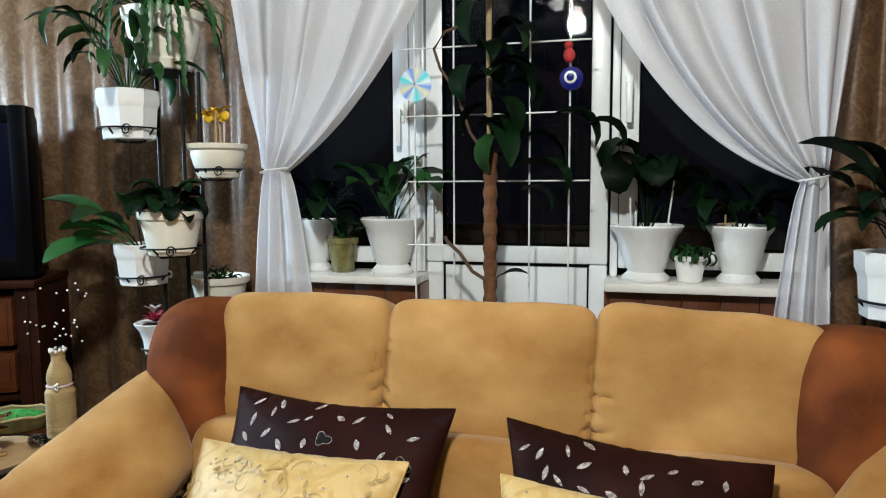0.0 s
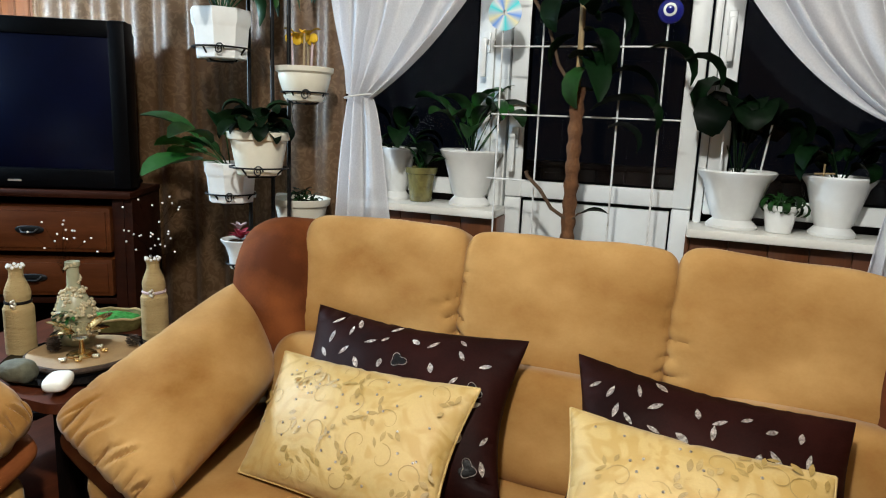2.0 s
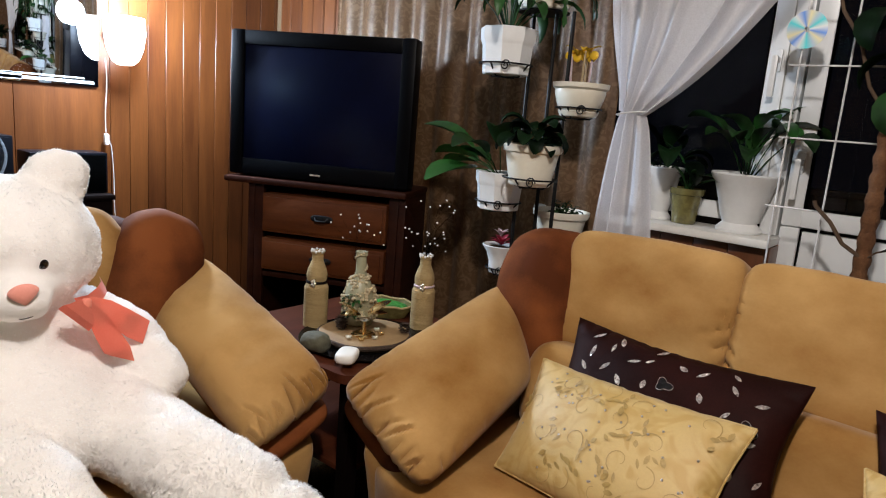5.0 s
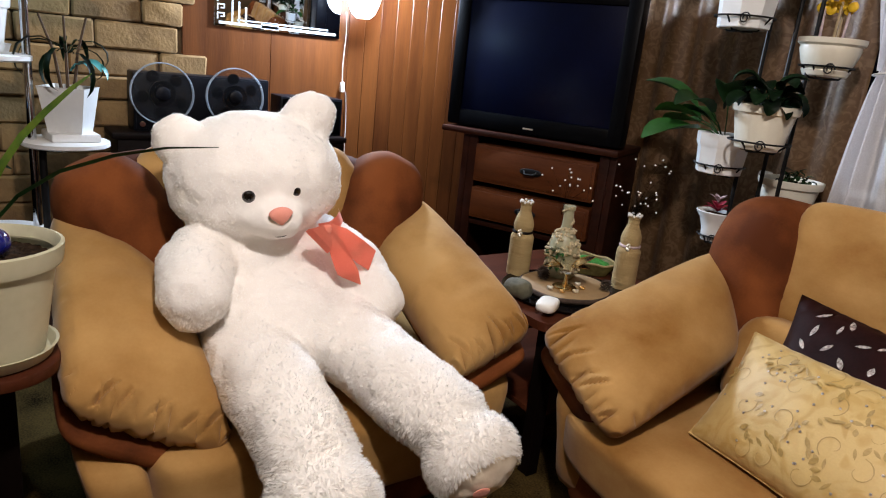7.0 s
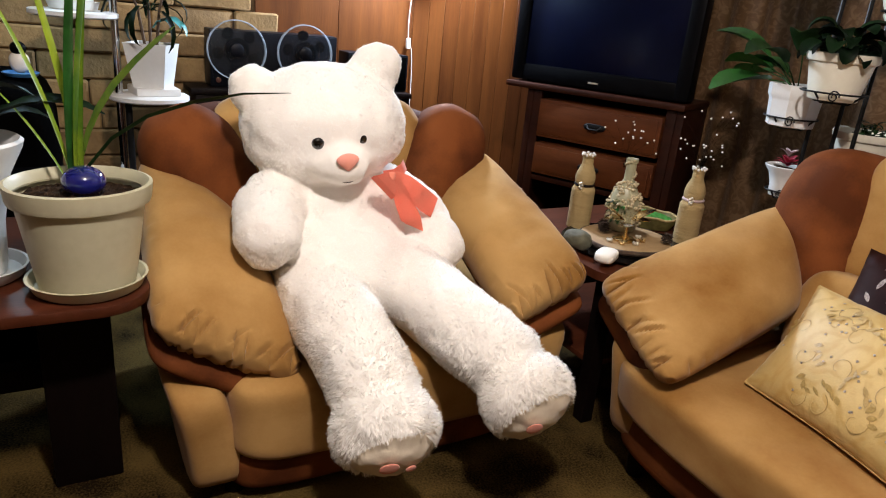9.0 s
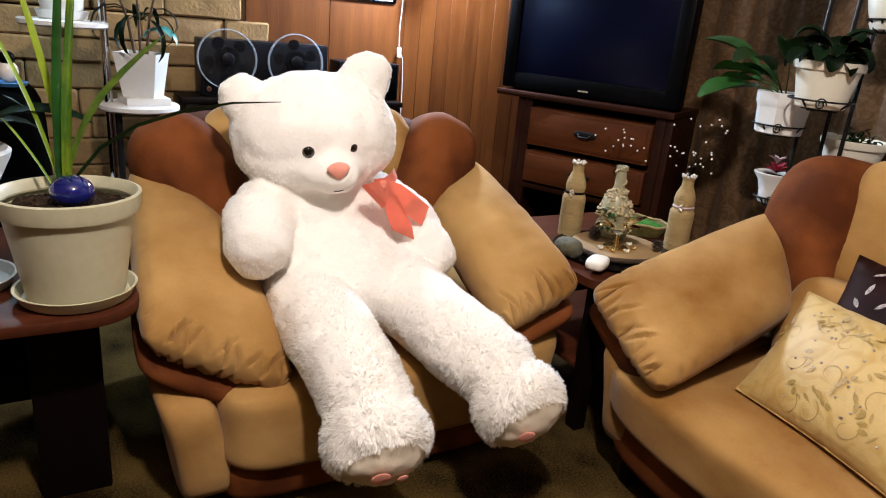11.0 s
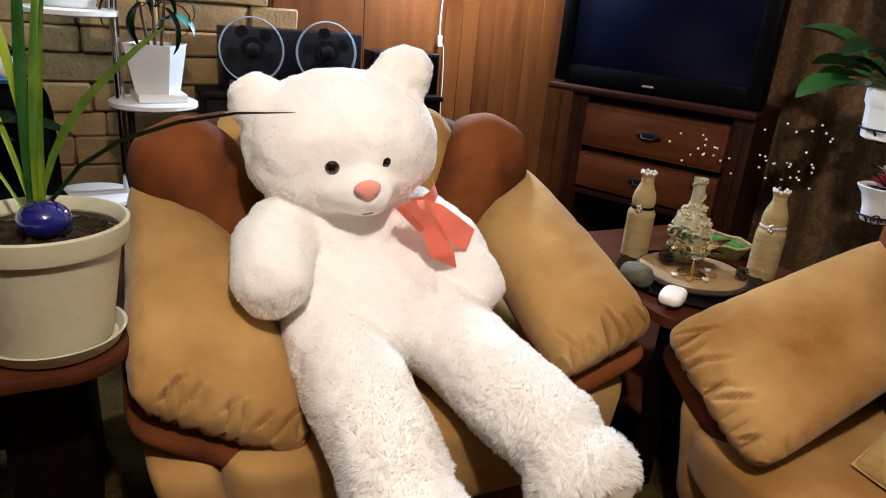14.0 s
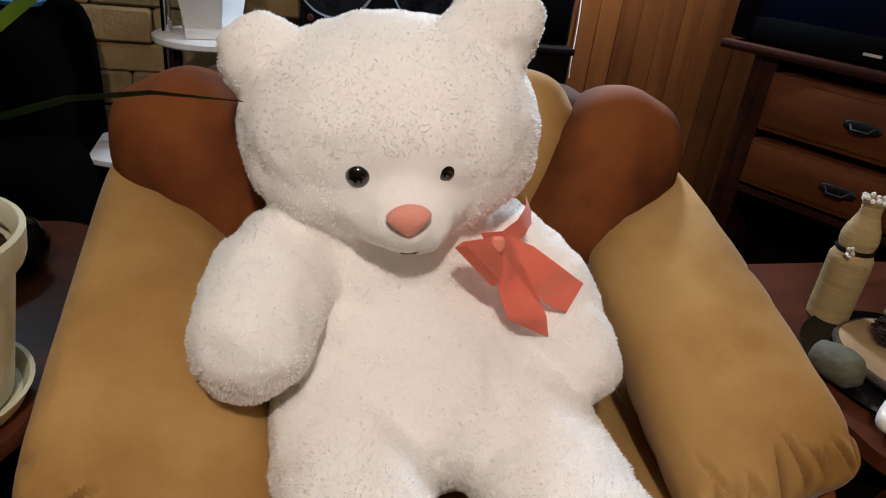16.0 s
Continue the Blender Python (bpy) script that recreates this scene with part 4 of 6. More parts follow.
def plain_cushion(q, seed):
    ob = thing("cushion", tuple(sum((Vector(p) for p in q), Vector()) / 4), "pale gold brocade cushion with scrolling leaves", "cushion", "cushions on the sofa")
    part("cover", pad(q, 0.15, n=44, edge=0.5, pucker=0.35, seed=seed, pinch=0.07), GOLDCLOTH, ob)
    r = random.Random(seed)
    for i in range(6):
        for j in range(4):
            u, v = (i + 0.5 + r.uniform(-0.3, 0.3)) / 6, (j + 0.5 + r.uniform(-0.3, 0.3)) / 4
            if not (0.09 < u < 0.91 and 0.12 < v < 0.88):
                continue
            m = on_pad(q, 0.15, u, v, 0.5, 0.0002, seed, 0.07) @ turn(0, 0, r.uniform(0, 360))
            w = r.choice((1, -1))
            line = [Vector((w * 0.030 * (1 - t / 17) * math.cos(t * 0.42) - w * 0.01, 0.030 * (1 - t / 17) * math.sin(t * 0.42), 0)) for t in range(13)]
            b = tube(line, 0.0012, 6, taper=0.5)
            bmesh.ops.transform(b, matrix=m @ Matrix.Diagonal((1, 1, 0.3, 1)), verts=b.verts)
            part("scroll", b, MOTIF, ob)
            for a in (0, 1, 2, 3):
                c = leaf_shape(r.uniform(0.016, 0.028), r.uniform(0.007, 0.013), 4, 0.0003)
                bmesh.ops.transform(c, matrix=m @ Matrix.Translation((w * 0.03 + r.uniform(-0.012, 0.012), -0.02 + 0.017 * a, 0)) @ turn(0, 0, r.uniform(-80, 80)), verts=c.verts)
                part("woven_leaf", c, MOTIF, ob)
    for k in range(46):
        u, v = r.uniform(0.07, 0.93), r.uniform(0.10, 0.90)
        m = on_pad(q, 0.15, u, v, 0.5, 0.0008, seed, 0.07)
        part("sequin", ball((0, 0, 0), (0.0032, 0.0032, 0.0012), m=m, seg=8), SEQUIN, ob)
    b = bmesh.new()
    rim = [Vector(p) for p in q]
    for p, n in zip(rim, rim[1:] + rim[:1]):
        mid = (rim[0] + rim[1] + rim[2] + rim[3]) / 4
        line = []
        for i in range(9):
            s = i / 8
            c = p.lerp(n, s)
            line.append(c + (mid - c) * 0.07 * (4 * s * (1 - s)) ** 1.2)
        tube(line, 0.003, 6, b)
    part("piping", b, GOLDCLOTH, ob)
    return ob


sequinned([(-0.58, 1.63, 0.385), (0.035, 1.58, 0.395), (0.008, 1.86, 0.715), (-0.61, 1.95, 0.70)], 1)
sequinned([(0.13, 1.58, 0.395), (0.70, 1.52, 0.385), (0.68, 1.80, 0.67), (0.12, 1.90, 0.69)], 2)
plain_cushion([(-0.605, 1.570, 0.385), (-0.085, 1.47, 0.385), (-0.062, 1.705, 0.64), (-0.635, 1.815, 0.60)], 3)
plain_cushion([(0.155, 1.49, 0.39), (0.64, 1.42, 0.39), (0.625, 1.645, 0.62), (0.132, 1.75, 0.615)], 4)

# ---- television on its cabinet, across the corner ----
TVM = pose(-1.926, 2.078, 0, 0, 0, 26.1)


def tv_part(name, b, material, parent, label=""):
    bmesh.ops.transform(b, matrix=TVM, verts=b.verts)
    return part(name, b, material, parent, label)


tv = thing("television", (-1.95, 2.15, 0.919), "large black tube television on a wooden cabinet", "television")
body_bm = bmesh.new()
for y, sx, z0, z1 in ((0.085, 0.385, 0.91, 1.505), (0.20, 0.36, 0.91, 1.48), (0.36, 0.24, 0.93, 1.35)):
    for sx_, z in ((-sx, z0), (sx, z0), (sx, z1), (-sx, z1)):
        body_bm.verts.new((sx_, y, z))
body_bm.verts.ensure_lookup_table()
V = body_bm.verts
for r in (0, 4):
    for i in range(4):
        body_bm.faces.new((V[r + i], V[r + (i + 1) % 4], V[r + 4 + (i + 1) % 4], V[r + 4 + i]))
body_bm.faces.new((V[8], V[9], V[10], V[11]))
bmesh.ops.recalc_face_normals(body_bm, faces=body_bm.faces)
tv_part("housing", body_bm, TVBLACK, tv)
bz = box((-0.395, 0.0, 0.926), (-0.335, 0.09, 1.515), 0.012)
box((0.335, 0.0, 0.926), (0.395, 0.09, 1.515), 0.012, bz)
box((-0.34, 0.002, 1.455), (0.34, 0.088, 1.513), 0.010, bz)
box((-0.34, 0.002, 0.926), (0.34, 0.088, 0.995), 0.010, bz)
tv_part("bezel", bz, TVBLACK, tv)
sc = box((-0.338, 0.012, 0.99), (0.338, 0.05, 1.458), 0.006)
tv_part("screen", sc, SCREEN, tv, "dark glossy screen")
lg = box((-0.025, -0.002, 0.946), (0.020, 0.002, 0.953), 0)
tv_part("badge", lg, SILVER, tv, "small silver badge")
tv_part("stand", box((-0.33, 0.03, 0.919), (0.33, 0.34, 0.930), 0.004), TVBLACK, tv)

cab = thing("tv_cabinet", (-1.95, 2.2, 0), "reddish wooden cabinet with two drawers and open niche", "cabinet")
tv_part("top", box((-0.40, -0.03, 0.893), (0.40, 0.36, 0.918), 0.008), CABINET, cab)
CL, CR = -0.30, 0.395
for x in (CL, CR - 0.03):
    tv_part("side", box((x, 0.0, 0.03), (x + 0.03, 0.34, 0.893), 0.004), CABINET, cab)
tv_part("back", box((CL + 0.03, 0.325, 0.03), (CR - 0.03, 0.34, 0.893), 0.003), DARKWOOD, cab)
tv_part("shelf", box((CL + 0.03, 0.004, 0.495), (CR - 0.03, 0.32, 0.517), 0.003), CABINET, cab)
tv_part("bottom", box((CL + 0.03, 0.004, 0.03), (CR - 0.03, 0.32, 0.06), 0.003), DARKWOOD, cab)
for x in (CL + 0.031, CR - 0.071):
    tv_part("stile", box((x, 0.0, 0.062), (x + 0.04, 0.02, 0.89), 0.003), CABINET, cab)
tv_part("plinth", box((CL - 0.01, -0.008, 0.0), (CR + 0.01, 0.34, 0.029), 0.006), CABINET, cab)
DL, DR = -0.226, 0.320
for z0, z1 in ((0.694, 0.858), (0.530, 0.668)):
    b = box((DL, -0.014, z0), (DR, 0.30, z1), 0.006)
    box((DL + 0.015, -0.020, z0 + 0.014), (DR - 0.015, -0.012, z1 - 0.014), 0.005, b)
    d = tv_part("drawer", b, DRAWER, cab, "lighter reddish drawer front")
    k = ball((0.047, -0.026, (z0 + z1) / 2), (0.050, 0.005, 0.015), power=2.5, cuts=5)
    tube([(0.017, -0.028, (z0 + z1) / 2 + 0.004), (0.027, -0.042, (z0 + z1) / 2 - 0.008), (0.067, -0.042, (z0 + z1) / 2 - 0.008), (0.077, -0.028, (z0 + z1) / 2 + 0.004)], 0.004, 6, k)
    bmesh.ops.transform(k, matrix=TVM, verts=k.verts)
    part("handle", k, IRON, d, "dark metal drop handle")


# ---- curtains ----
def sheet(rows, bm=None, close=False):
    b = bmesh.new()
    vs = [[b.verts.new(p) for p in r] for r in rows]
    for p, q in zip(vs, vs[1:]):
        for i in range(len(p) - 1):
            b.faces.new((p[i], p[i + 1], q[i + 1], q[i]))
    return merge(bm, b)


def bez(p, q, r, s):
    return [p[i] * (1 - s) ** 2 + 2 * q[i] * s * (1 - s) + r[i] * s * s for i in (0, 1)]


def tied_tulle(name, inner, outer, low, y, seed):
    """A sheer curtain gathered at a tie; inner and outer: three (x, z) each, low: its x range at the floor."""
    ob = thing(name, (outer[2][0], y, 0.02), "sheer white tulle curtain tied back beside the window", "curtain", "tulle curtains")
    rows, nu, nv = [], 150, 46
    for j in range(nv + 1):
        s = j / nv
        row = []
        for i in range(nu + 1):
            u = i / nu
            w = u + 0.015 * math.sin(u * 31 + seed)
            a, c = bez(*inner, s), bez(*outer, s)
            x, z = a[0] + (c[0] - a[0]) * w, a[1] + (c[1] - a[1]) * w
            amp = 0.060 * (1 - 0.60 * s) * (0.7 + 0.6 * noise.noise(Vector((u * 6, seed, 3))))
            ph = u * 6 * 6.283 + 2.2 * math.sin(u * 7 + seed) + 1.2 * math.sin(u * 17 + 2 * seed) + 0.8 * noise.noise(Vector((u * 5, s * 2, seed)))
            yy = y + amp * math.sin(ph) + 0.012 * noise.noise(Vector((u * 11, s * 5, seed)))
            row.append((x + 0.012 * (1 - s) * math.cos(ph), yy, z))
        rows.append(row)
    part("upper_fall", sheet(rows), TULLE, ob, sharp=180)
    rows = []
    x0, x1 = inner[2][0], outer[2][0]
    for j in range(31):
        s = j / 30
        row = []
        for i in range(nu + 1):
            u = i / nu
            x = (x0 + (x1 - x0) * u) * (1 - min(1, s * 1.6) ** 0.7) + (low[0] + (low[1] - low[0]) * u) * min(1, s * 1.6) ** 0.7
            z = (inner[2][1] + (outer[2][1] - inner[2][1]) * u) * (1 - s) + 0.02 * s
            amp = 0.014 + 0.02 * min(1, s * 2)
            ph = u * 3 * 6.283 + 1.6 * math.sin(u * 7 + seed)
            row.append((x, y + amp * math.sin(ph) + 0.008 * noise.noise(Vector((u * 9, s * 3, seed + 4))), z))
        rows.append(row)
    part("lower_fall", sheet(rows), TULLE, ob, sharp=180)
    mx, mz = (x0 + x1) / 2, (inner[2][1] + outer[2][1]) / 2
    ring = []
    for i in range(25):
        a = 6.283 * i / 24
        ring.append((mx + (abs(x1 - x0) / 2 + 0.006) * math.cos(a), y + 0.042 * math.sin(a), mz + 0.008 * math.cos(a)))
    part("tie_back", tube(ring, 0.0028, 8), ROD, ob, "white cord tie-back")
    return ob


tied_tulle("tulle_curtain", ((0.02, 2.44), (-0.22, 1.62), (-0.705, 1.30)), ((-0.98, 2.44), (-0.90, 1.75), (-0.80, 1.315)), (-0.60, -0.89), 2.445, 1.0)
tied_tulle("tulle_curtain", ((0.10, 2.44), (0.36, 1.43), (0.855, 1.255)), ((1.04, 2.44), (0.99, 1.7), (0.925, 1.28)), (0.76, 0.955), 2.43, 5.0)


def drape(x0, x1, y, folds, seed):
    ob = thing("drape", ((x0 + x1) / 2, y, 0.02), "heavy champagne brocade drape hanging in deep folds", "curtain", "brocade drapes")
    rows, n = [], folds * 12
    for j in range(13):
        z = 2.44 - (2.44 - 0.02) * j / 12
        row = []
        for i in range(n + 1):
            u = i / n
            ph = u * folds * 6.283 + 0.9 * math.sin(u * 5 + seed)
            row.append((x0 + (x1 - x0) * u + 0.006 * math.cos(ph), y + 0.014 * math.sin(ph) + 0.010 * noise.noise(Vector((u * 8, z, seed))), z))
        rows.append(row)
    b = sheet(rows)
    bmesh.ops.solidify(b, geom=b.faces[:], thickness=0.003)
    part("cloth", b, GOLDDRAPE, ob, sharp=180)
    return ob


drape(-2.36, -0.86, 2.530, 10, 2)
drape(0.935, 2.0, 2.530, 9, 6)
rail = solo("curtain_rail", box((-2.5, 2.40, 2.445), (2.1, 2.58, 2.475), 0.006), UPVC, (0, 2.5, 2.445), "white ceiling curtain rail above the windows", "curtain rail")


# ---- plants and pots ----
def blade(base, az, elev, length, width, droop=0.6, n=7, fold=0.25, point=1.0, twist=0.0):
    """One leaf: a strip that leaves its base at az, elev (degrees) and bends down along its length."""
    b = bmesh.new()
    p = Vector(base)
    a, e = radians(az), radians(elev)
    rows = []
    step = length / n
    for i in range(n + 1):
        s = i / n
        d = Vector((math.cos(a) * math.cos(e), math.sin(a) * math.cos(e), math.sin(e)))
        side = Vector((-math.sin(a), math.cos(a), 0))
        up = side.cross(d) * -1
        side = side * math.cos(twist * s) + up * math.sin(twist * s)
        w = width * (math.sin(math.pi * min(0.985, 0.06 + s * 0.94)) ** point)
        lift = up * (w * fold)
        rows.append((b.verts.new(p - side * w / 2 + lift), b.verts.new(p), b.verts.new(p + side * w / 2 + lift)))
        p = p + d * step
        e -= droop / n * 1.6
    for q, r in zip(rows, rows[1:]):
        for i in (0, 1):
            b.faces.new((q[i], q[i + 1], r[i + 1], r[i]))
    return b


def leafy(parent, at, count, length, width, material, seed, stem=0.6, elev=(25, 75), droop=0.9, az=(0, 360), point=0.8, lift=0.0):
    """Stalked leaves from a crown; each leaf is a part with its stalk joined to it."""
    r = random.Random(seed)
    for i in range(count):
        a = az[0] + (az[1] - az[0]) * (i + r.uniform(0.1, 0.9)) / count
        e = r.uniform(*elev)
        ln = length * r.uniform(0.7, 1.15)
        st = ln * stem * r.uniform(0.7, 1.3)
        d = Vector((math.cos(radians(a)) * math.cos(radians(e)), math.sin(radians(a)) * math.cos(radians(e)), math.sin(radians(e))))
        base = Vector(at) + Vector((d.x, d.y, 0)) * 0.012
        tip = base + d * st + Vector((0, 0, lift))
        b = blade(tip, a + r.uniform(-20, 20), e - r.uniform(5, 25), ln, width * r.uniform(0.8, 1.15), droop * r.uniform(0.7, 1.3), 6, 0.22, point, r.uniform(-0.5, 0.5))
        if st > 0.02:
            tube([base, base.lerp(tip, 0.5) + Vector((0, 0, 0.01)), tip], 0.0022, 5, b)
        part("leaf", b, material, parent, sharp=70)


def bushy(parent, at, radius, count, size, material, seed, drop=0.0, name="foliage"):
    """A clump of many small leaves on thin shoots."""
    r = random.Random(seed)
    b = bmesh.new()
    c = Vector(at)
    for i in range(count):
        a, e = r.uniform(0, 360), r.uniform(-10, 85)
        d = Vector((math.cos(radians(a)) * math.cos(radians(e)), math.sin(radians(a)) * math.cos(radians(e)), math.sin(radians(e)) * 0.9))
        far = radius * r.uniform(0.35, 1.0)
        p = c + d * far - Vector((0, 0, drop * far * far / radius))
        if i % 4 == 0:
            tube([c, c.lerp(p, 0.5) + Vector((0, 0, 0.01)), p], 0.0014, 4, b)
        merge(b, blade(p, r.uniform(0, 360), r.uniform(-50, 60), size * r.uniform(0.6, 1.3), size * 0.5 * r.uniform(0.7, 1.3), 0.8, 3, 0.2, 0.7))
    ob = part(name, b, material, parent, sharp=70)
    return ob


POT_SHAPES = {
    "ribbed": ([(0.62, 0.0), (0.66, 0.02), (0.74, 0.16), (0.70, 0.20), (0.80, 0.40), (0.90, 0.70), (0.90, 0.80), (1.0, 0.86), (1.02, 1.0), (0.95, 1.0), (0.92, 0.9), (0.86, 0.86)], 64, 32),
    "plain": ([(0.66, 0.0), (0.70, 0.02), (0.90, 0.80), (0.98, 0.82), (1.0, 0.86), (1.02, 0.99), (0.97, 1.0), (0.94, 0.98), (0.90, 0.88)], 40, 0),
    "octagon": ([(0.80, 0.0), (0.84, 0.02), (0.92, 0.62), (0.94, 0.66), (1.0, 0.74), (1.02, 0.98), (0.97, 1.0), (0.93, 0.98), (0.90, 0.86)], 8, 0),
    "goblet": ([(0.66, 0.0), (0.68, 0.05), (0.60, 0.10), (0.50, 0.16), (0.58, 0.26), (0.72, 0.55), (0.86, 0.84), (0.98, 0.93), (1.03, 1.0), (0.99, 1.03), (0.90, 1.0), (0.85, 0.9)], 48, 0),
    "flared": ([(0.55, 0.0), (0.58, 0.05), (0.62, 0.4), (0.78, 0.75), (1.0, 0.95), (1.03, 1.0), (0.98, 1.02), (0.88, 0.96), (0.80, 0.88)], 40, 0),
    "square": ([(0.86, 0.0), (0.90, 0.02), (1.30, 0.97), (1.34, 1.0), (1.26, 1.0), (1.18, 0.90)], 4, 0),
}


def potted(name, at, r, h, shape, material, label, soil=0.86, group="", saucer=0.0):
    """A pot with its soil; the plant is added to it."""
    ob = thing(name, at, label, "potted plant", group)
    prof, seg, ribs = POT_SHAPES[shape]
    z0 = 0.012 if saucer else 0.0
    p = [(0, z0)] + [(a * r, z0 + b_ * h) for a, b_ in prof] + [(prof[-1][0] * r * 0.99, z0 + soil * h), ]
    b = lathe(p, at, seg, ribs=ribs, rib=0.018 * r if ribs else 0, rib_z=(z0 + 0.22 * h, z0 + 0.78 * h), turn=0.3927 if seg == 8 else 0.35)
    pot = part("pot", b, material, ob, sharp=30)
    rr = prof[-1][0] * r
    wide = 0.90 if seg == 8 else 0.955
    sb = lathe([(rr * (wide - 0.03), soil * h - 0.012), (rr * wide, soil * h), (rr * 0.6, soil * h + 0.005), (rr * 0.3, soil * h + 0.008), (0, soil * h + 0.010)], at, max(seg, 16) if seg != 4 else 4, turn=0.35)
    bmesh.ops.subdivide_edges(sb, edges=sb.edges[:], cuts=3 if r > 0.12 else 1, use_grid_fill=True)
    for v in sb.verts:
        v.co.z += 0.008 * noise.noise(v.co * 55) + 0.0035 * noise.noise(v.co * 150)
    part("soil", sb, SOIL, ob)
    if saucer:
        part("saucer", lathe([(0, 0), (saucer * 0.82, 0), (saucer * 0.9, 0.006), (saucer * 0.97, 0.026), (saucer, 0.030), (saucer * 0.95, 0.030), (saucer * 0.86, 0.010), (0, 0.008)], at, 40), material, ob)
    return ob


def crown(at, h, soil=0.86):
    return (at[0], at[1], at[2] + h * soil)


# pots held in the black iron flower stand
stand = thing("flower_stand", (-0.98, 2.25, 0), "black iron tower stand holding pots in rings", "plant stand")
for x, y in ((-1.055, 2.25), (-0.98, 2.27), (-0.905, 2.25)):
    part("post", tube([(x, y, 0.0), (x, y, 0.8), (x, y, 1.59)], 0.0065, 8), IRON, stand)
part("base_ring", tube([(-0.98 + 0.11 * math.cos(a * 0.2618), 2.255 + 0.09 * math.sin(a * 0.2618), 0.012) for a in range(25)], 0.007, 8), IRON, stand)
part("top_plate", lathe([(0, 1.588), (0.085, 1.588), (0.087, 1.592), (0, 1.594)], (-1.02, 2.25, 0), 24), IRON, stand)
RINGS = ((-1.083, 2.15, 1.377, 0.088, 0.035), (-0.878, 2.30, 1.26, 0.075, 0.03), (-0.928, 2.12, 1.03, 0.088, 0.025), (-1.096, 2.20, 0.925, 0.08, 0.03), (-0.952, 2.40, 0.80, 0.075, 0.03), (-1.097, 2.25, 0.69, 0.05, 0.02))
for x, y, z, r, up in RINGS:
    b = tube([(x + r * math.cos(a * 0.2618), y + r * math.sin(a * 0.2618), z + up) for a in range(25)], 0.003, 6)
    part("ring", b, IRON, stand)
    b = tube([(x - r, y, z + up), (x - r * 0.6, y, z - 0.004), (x, y, z - 0.005), (x + r * 0.6, y, z - 0.004), (x + r, y, z + up)], 0.003, 6)
    tube([(x, y - r, z + up), (x, y - r * 0.6, z - 0.004), (x, y, z - 0.006), (x, y + r * 0.6, z - 0.004), (x, y + r, z + up)], 0.003, 6, b)
    part("cradle", b, IRON, stand)
    px = min((-1.055, -0.98, -0.905), key=lambda q: abs(q - x))
    c = Vector((px, 2.255, z + up)) - Vector((x, y, z + up))
    c = Vector((x, y, z + up)) + c.normalized() * r
    part("bracket", tube([(px, 2.255, z + up), ((px + c.x) / 2, (2.255 + c.y) / 2, z + up - 0.012), tuple(c)], 0.0035, 6), IRON, stand)
    curl = [(x + r * 0.55 + 0.018 * (1 - t / 22) * math.cos(t * 0.6), y - r * 0.84, z + up - 0.008 + 0.018 * (1 - t / 22) * math.sin(t * 0.6)) for t in range(18)]
    part("scroll", tube(curl, 0.0022, 5), IRON, stand)
G = "pots on the flower stand"
at = (-1.021, 2.25, 1.596)
p = potted("potted_plant", at, 0.120, 0.18, "ribbed", POT, "trailing green cactus in a ribbed cream pot", group=G)
r = random.Random(8)
for i in range(52):
    a = r.uniform(0, 6.283)
    b = bmesh.new()
    q = Vector(crown(at, 0.18)) + Vector((math.cos(a) * 0.05, math.sin(a) * 0.05, 0.01))
    e, out = r.uniform(35, 75), 0.0
    ln = r.randint(6, 12)
    for k in range(ln):
        seg = 0.030
        d = Vector((math.cos(a) * math.cos(radians(e)), math.sin(a) * math.cos(radians(e)), math.sin(radians(e))))
        merge(b, blade(q, math.degrees(a), e, seg * 1.2, 0.017, 0.2, 3, 0.12, 0.5))
        q = q + d * seg
        e -= r.uniform(14, 30)
        e = max(e, -82)
    part("shoot", b, LEAFB if i % 3 else LEAF, p, sharp=70)
at = (-1.083, 2.15, 1.378)
p = potted("potted_plant", at, 0.092, 0.148, "octagon", POTW, "dark lance-leaved plant in a white octagonal pot", group=G)
leafy(p, crown(at, 0.148), 17, 0.20, 0.042, LEAF, 21, stem=0.8, elev=(40, 85), droop=1.5, point=0.7)
at = (-0.878, 2.30, 1.262)
p = potted("potted_plant", at, 0.092, 0.108, "ribbed", POT, "ribbed cream pot with yellow picks and thin canes", group=G)
for k, (dx, dy) in enumerate(((-0.03, -0.02), (0.0, 0.02), (0.03, -0.01), (0.015, -0.03))):
    part("cane", tube([(at[0] + dx, at[1] + dy, at[2] + 0.09), (at[0] + dx * 1.2, at[1] + dy, at[2] + 0.21)], 0.004, 6), CANE if k % 2 else LILAC, p)
b = bmesh.new()
for k in range(9):
    merge(b, blade((at[0] - 0.04 + 0.010 * k, at[1] - 0.03, at[2] + 0.195 + 0.008 * (k % 3)), 90 * (k % 4) + 30, 40, 0.035, 0.022, 0.6, 4, 0.2, 0.6))
for k in range(7):
    ball((at[0] - 0.045 + 0.015 * k, at[1] - 0.02 + 0.012 * (k % 2), at[2] + 0.196 + 0.008 * math.sin(k * 2.1)), (0.016, 0.005, 0.015), bm=b, seg=10)
part("yellow_pick", b, YELLOW, p, "yellow butterfly picks")
at = (-0.928, 2.12, 1.032)
p = potted("potted_plant", at, 0.095, 0.132, "plain", POT, "dark violet-leaved plant in a cream pot", group=G)
leafy(p, crown(at, 0.132), 26, 0.085, 0.055, LEAFD, 31, stem=0.8, elev=(20, 80), droop=1.2, point=0.6)
at = (-1.096, 2.20, 0.927)
p = potted("potted_plant", at, 0.086, 0.13, "octagon", POTW, "broad bright green leaves in a white octagonal pot", group=G)
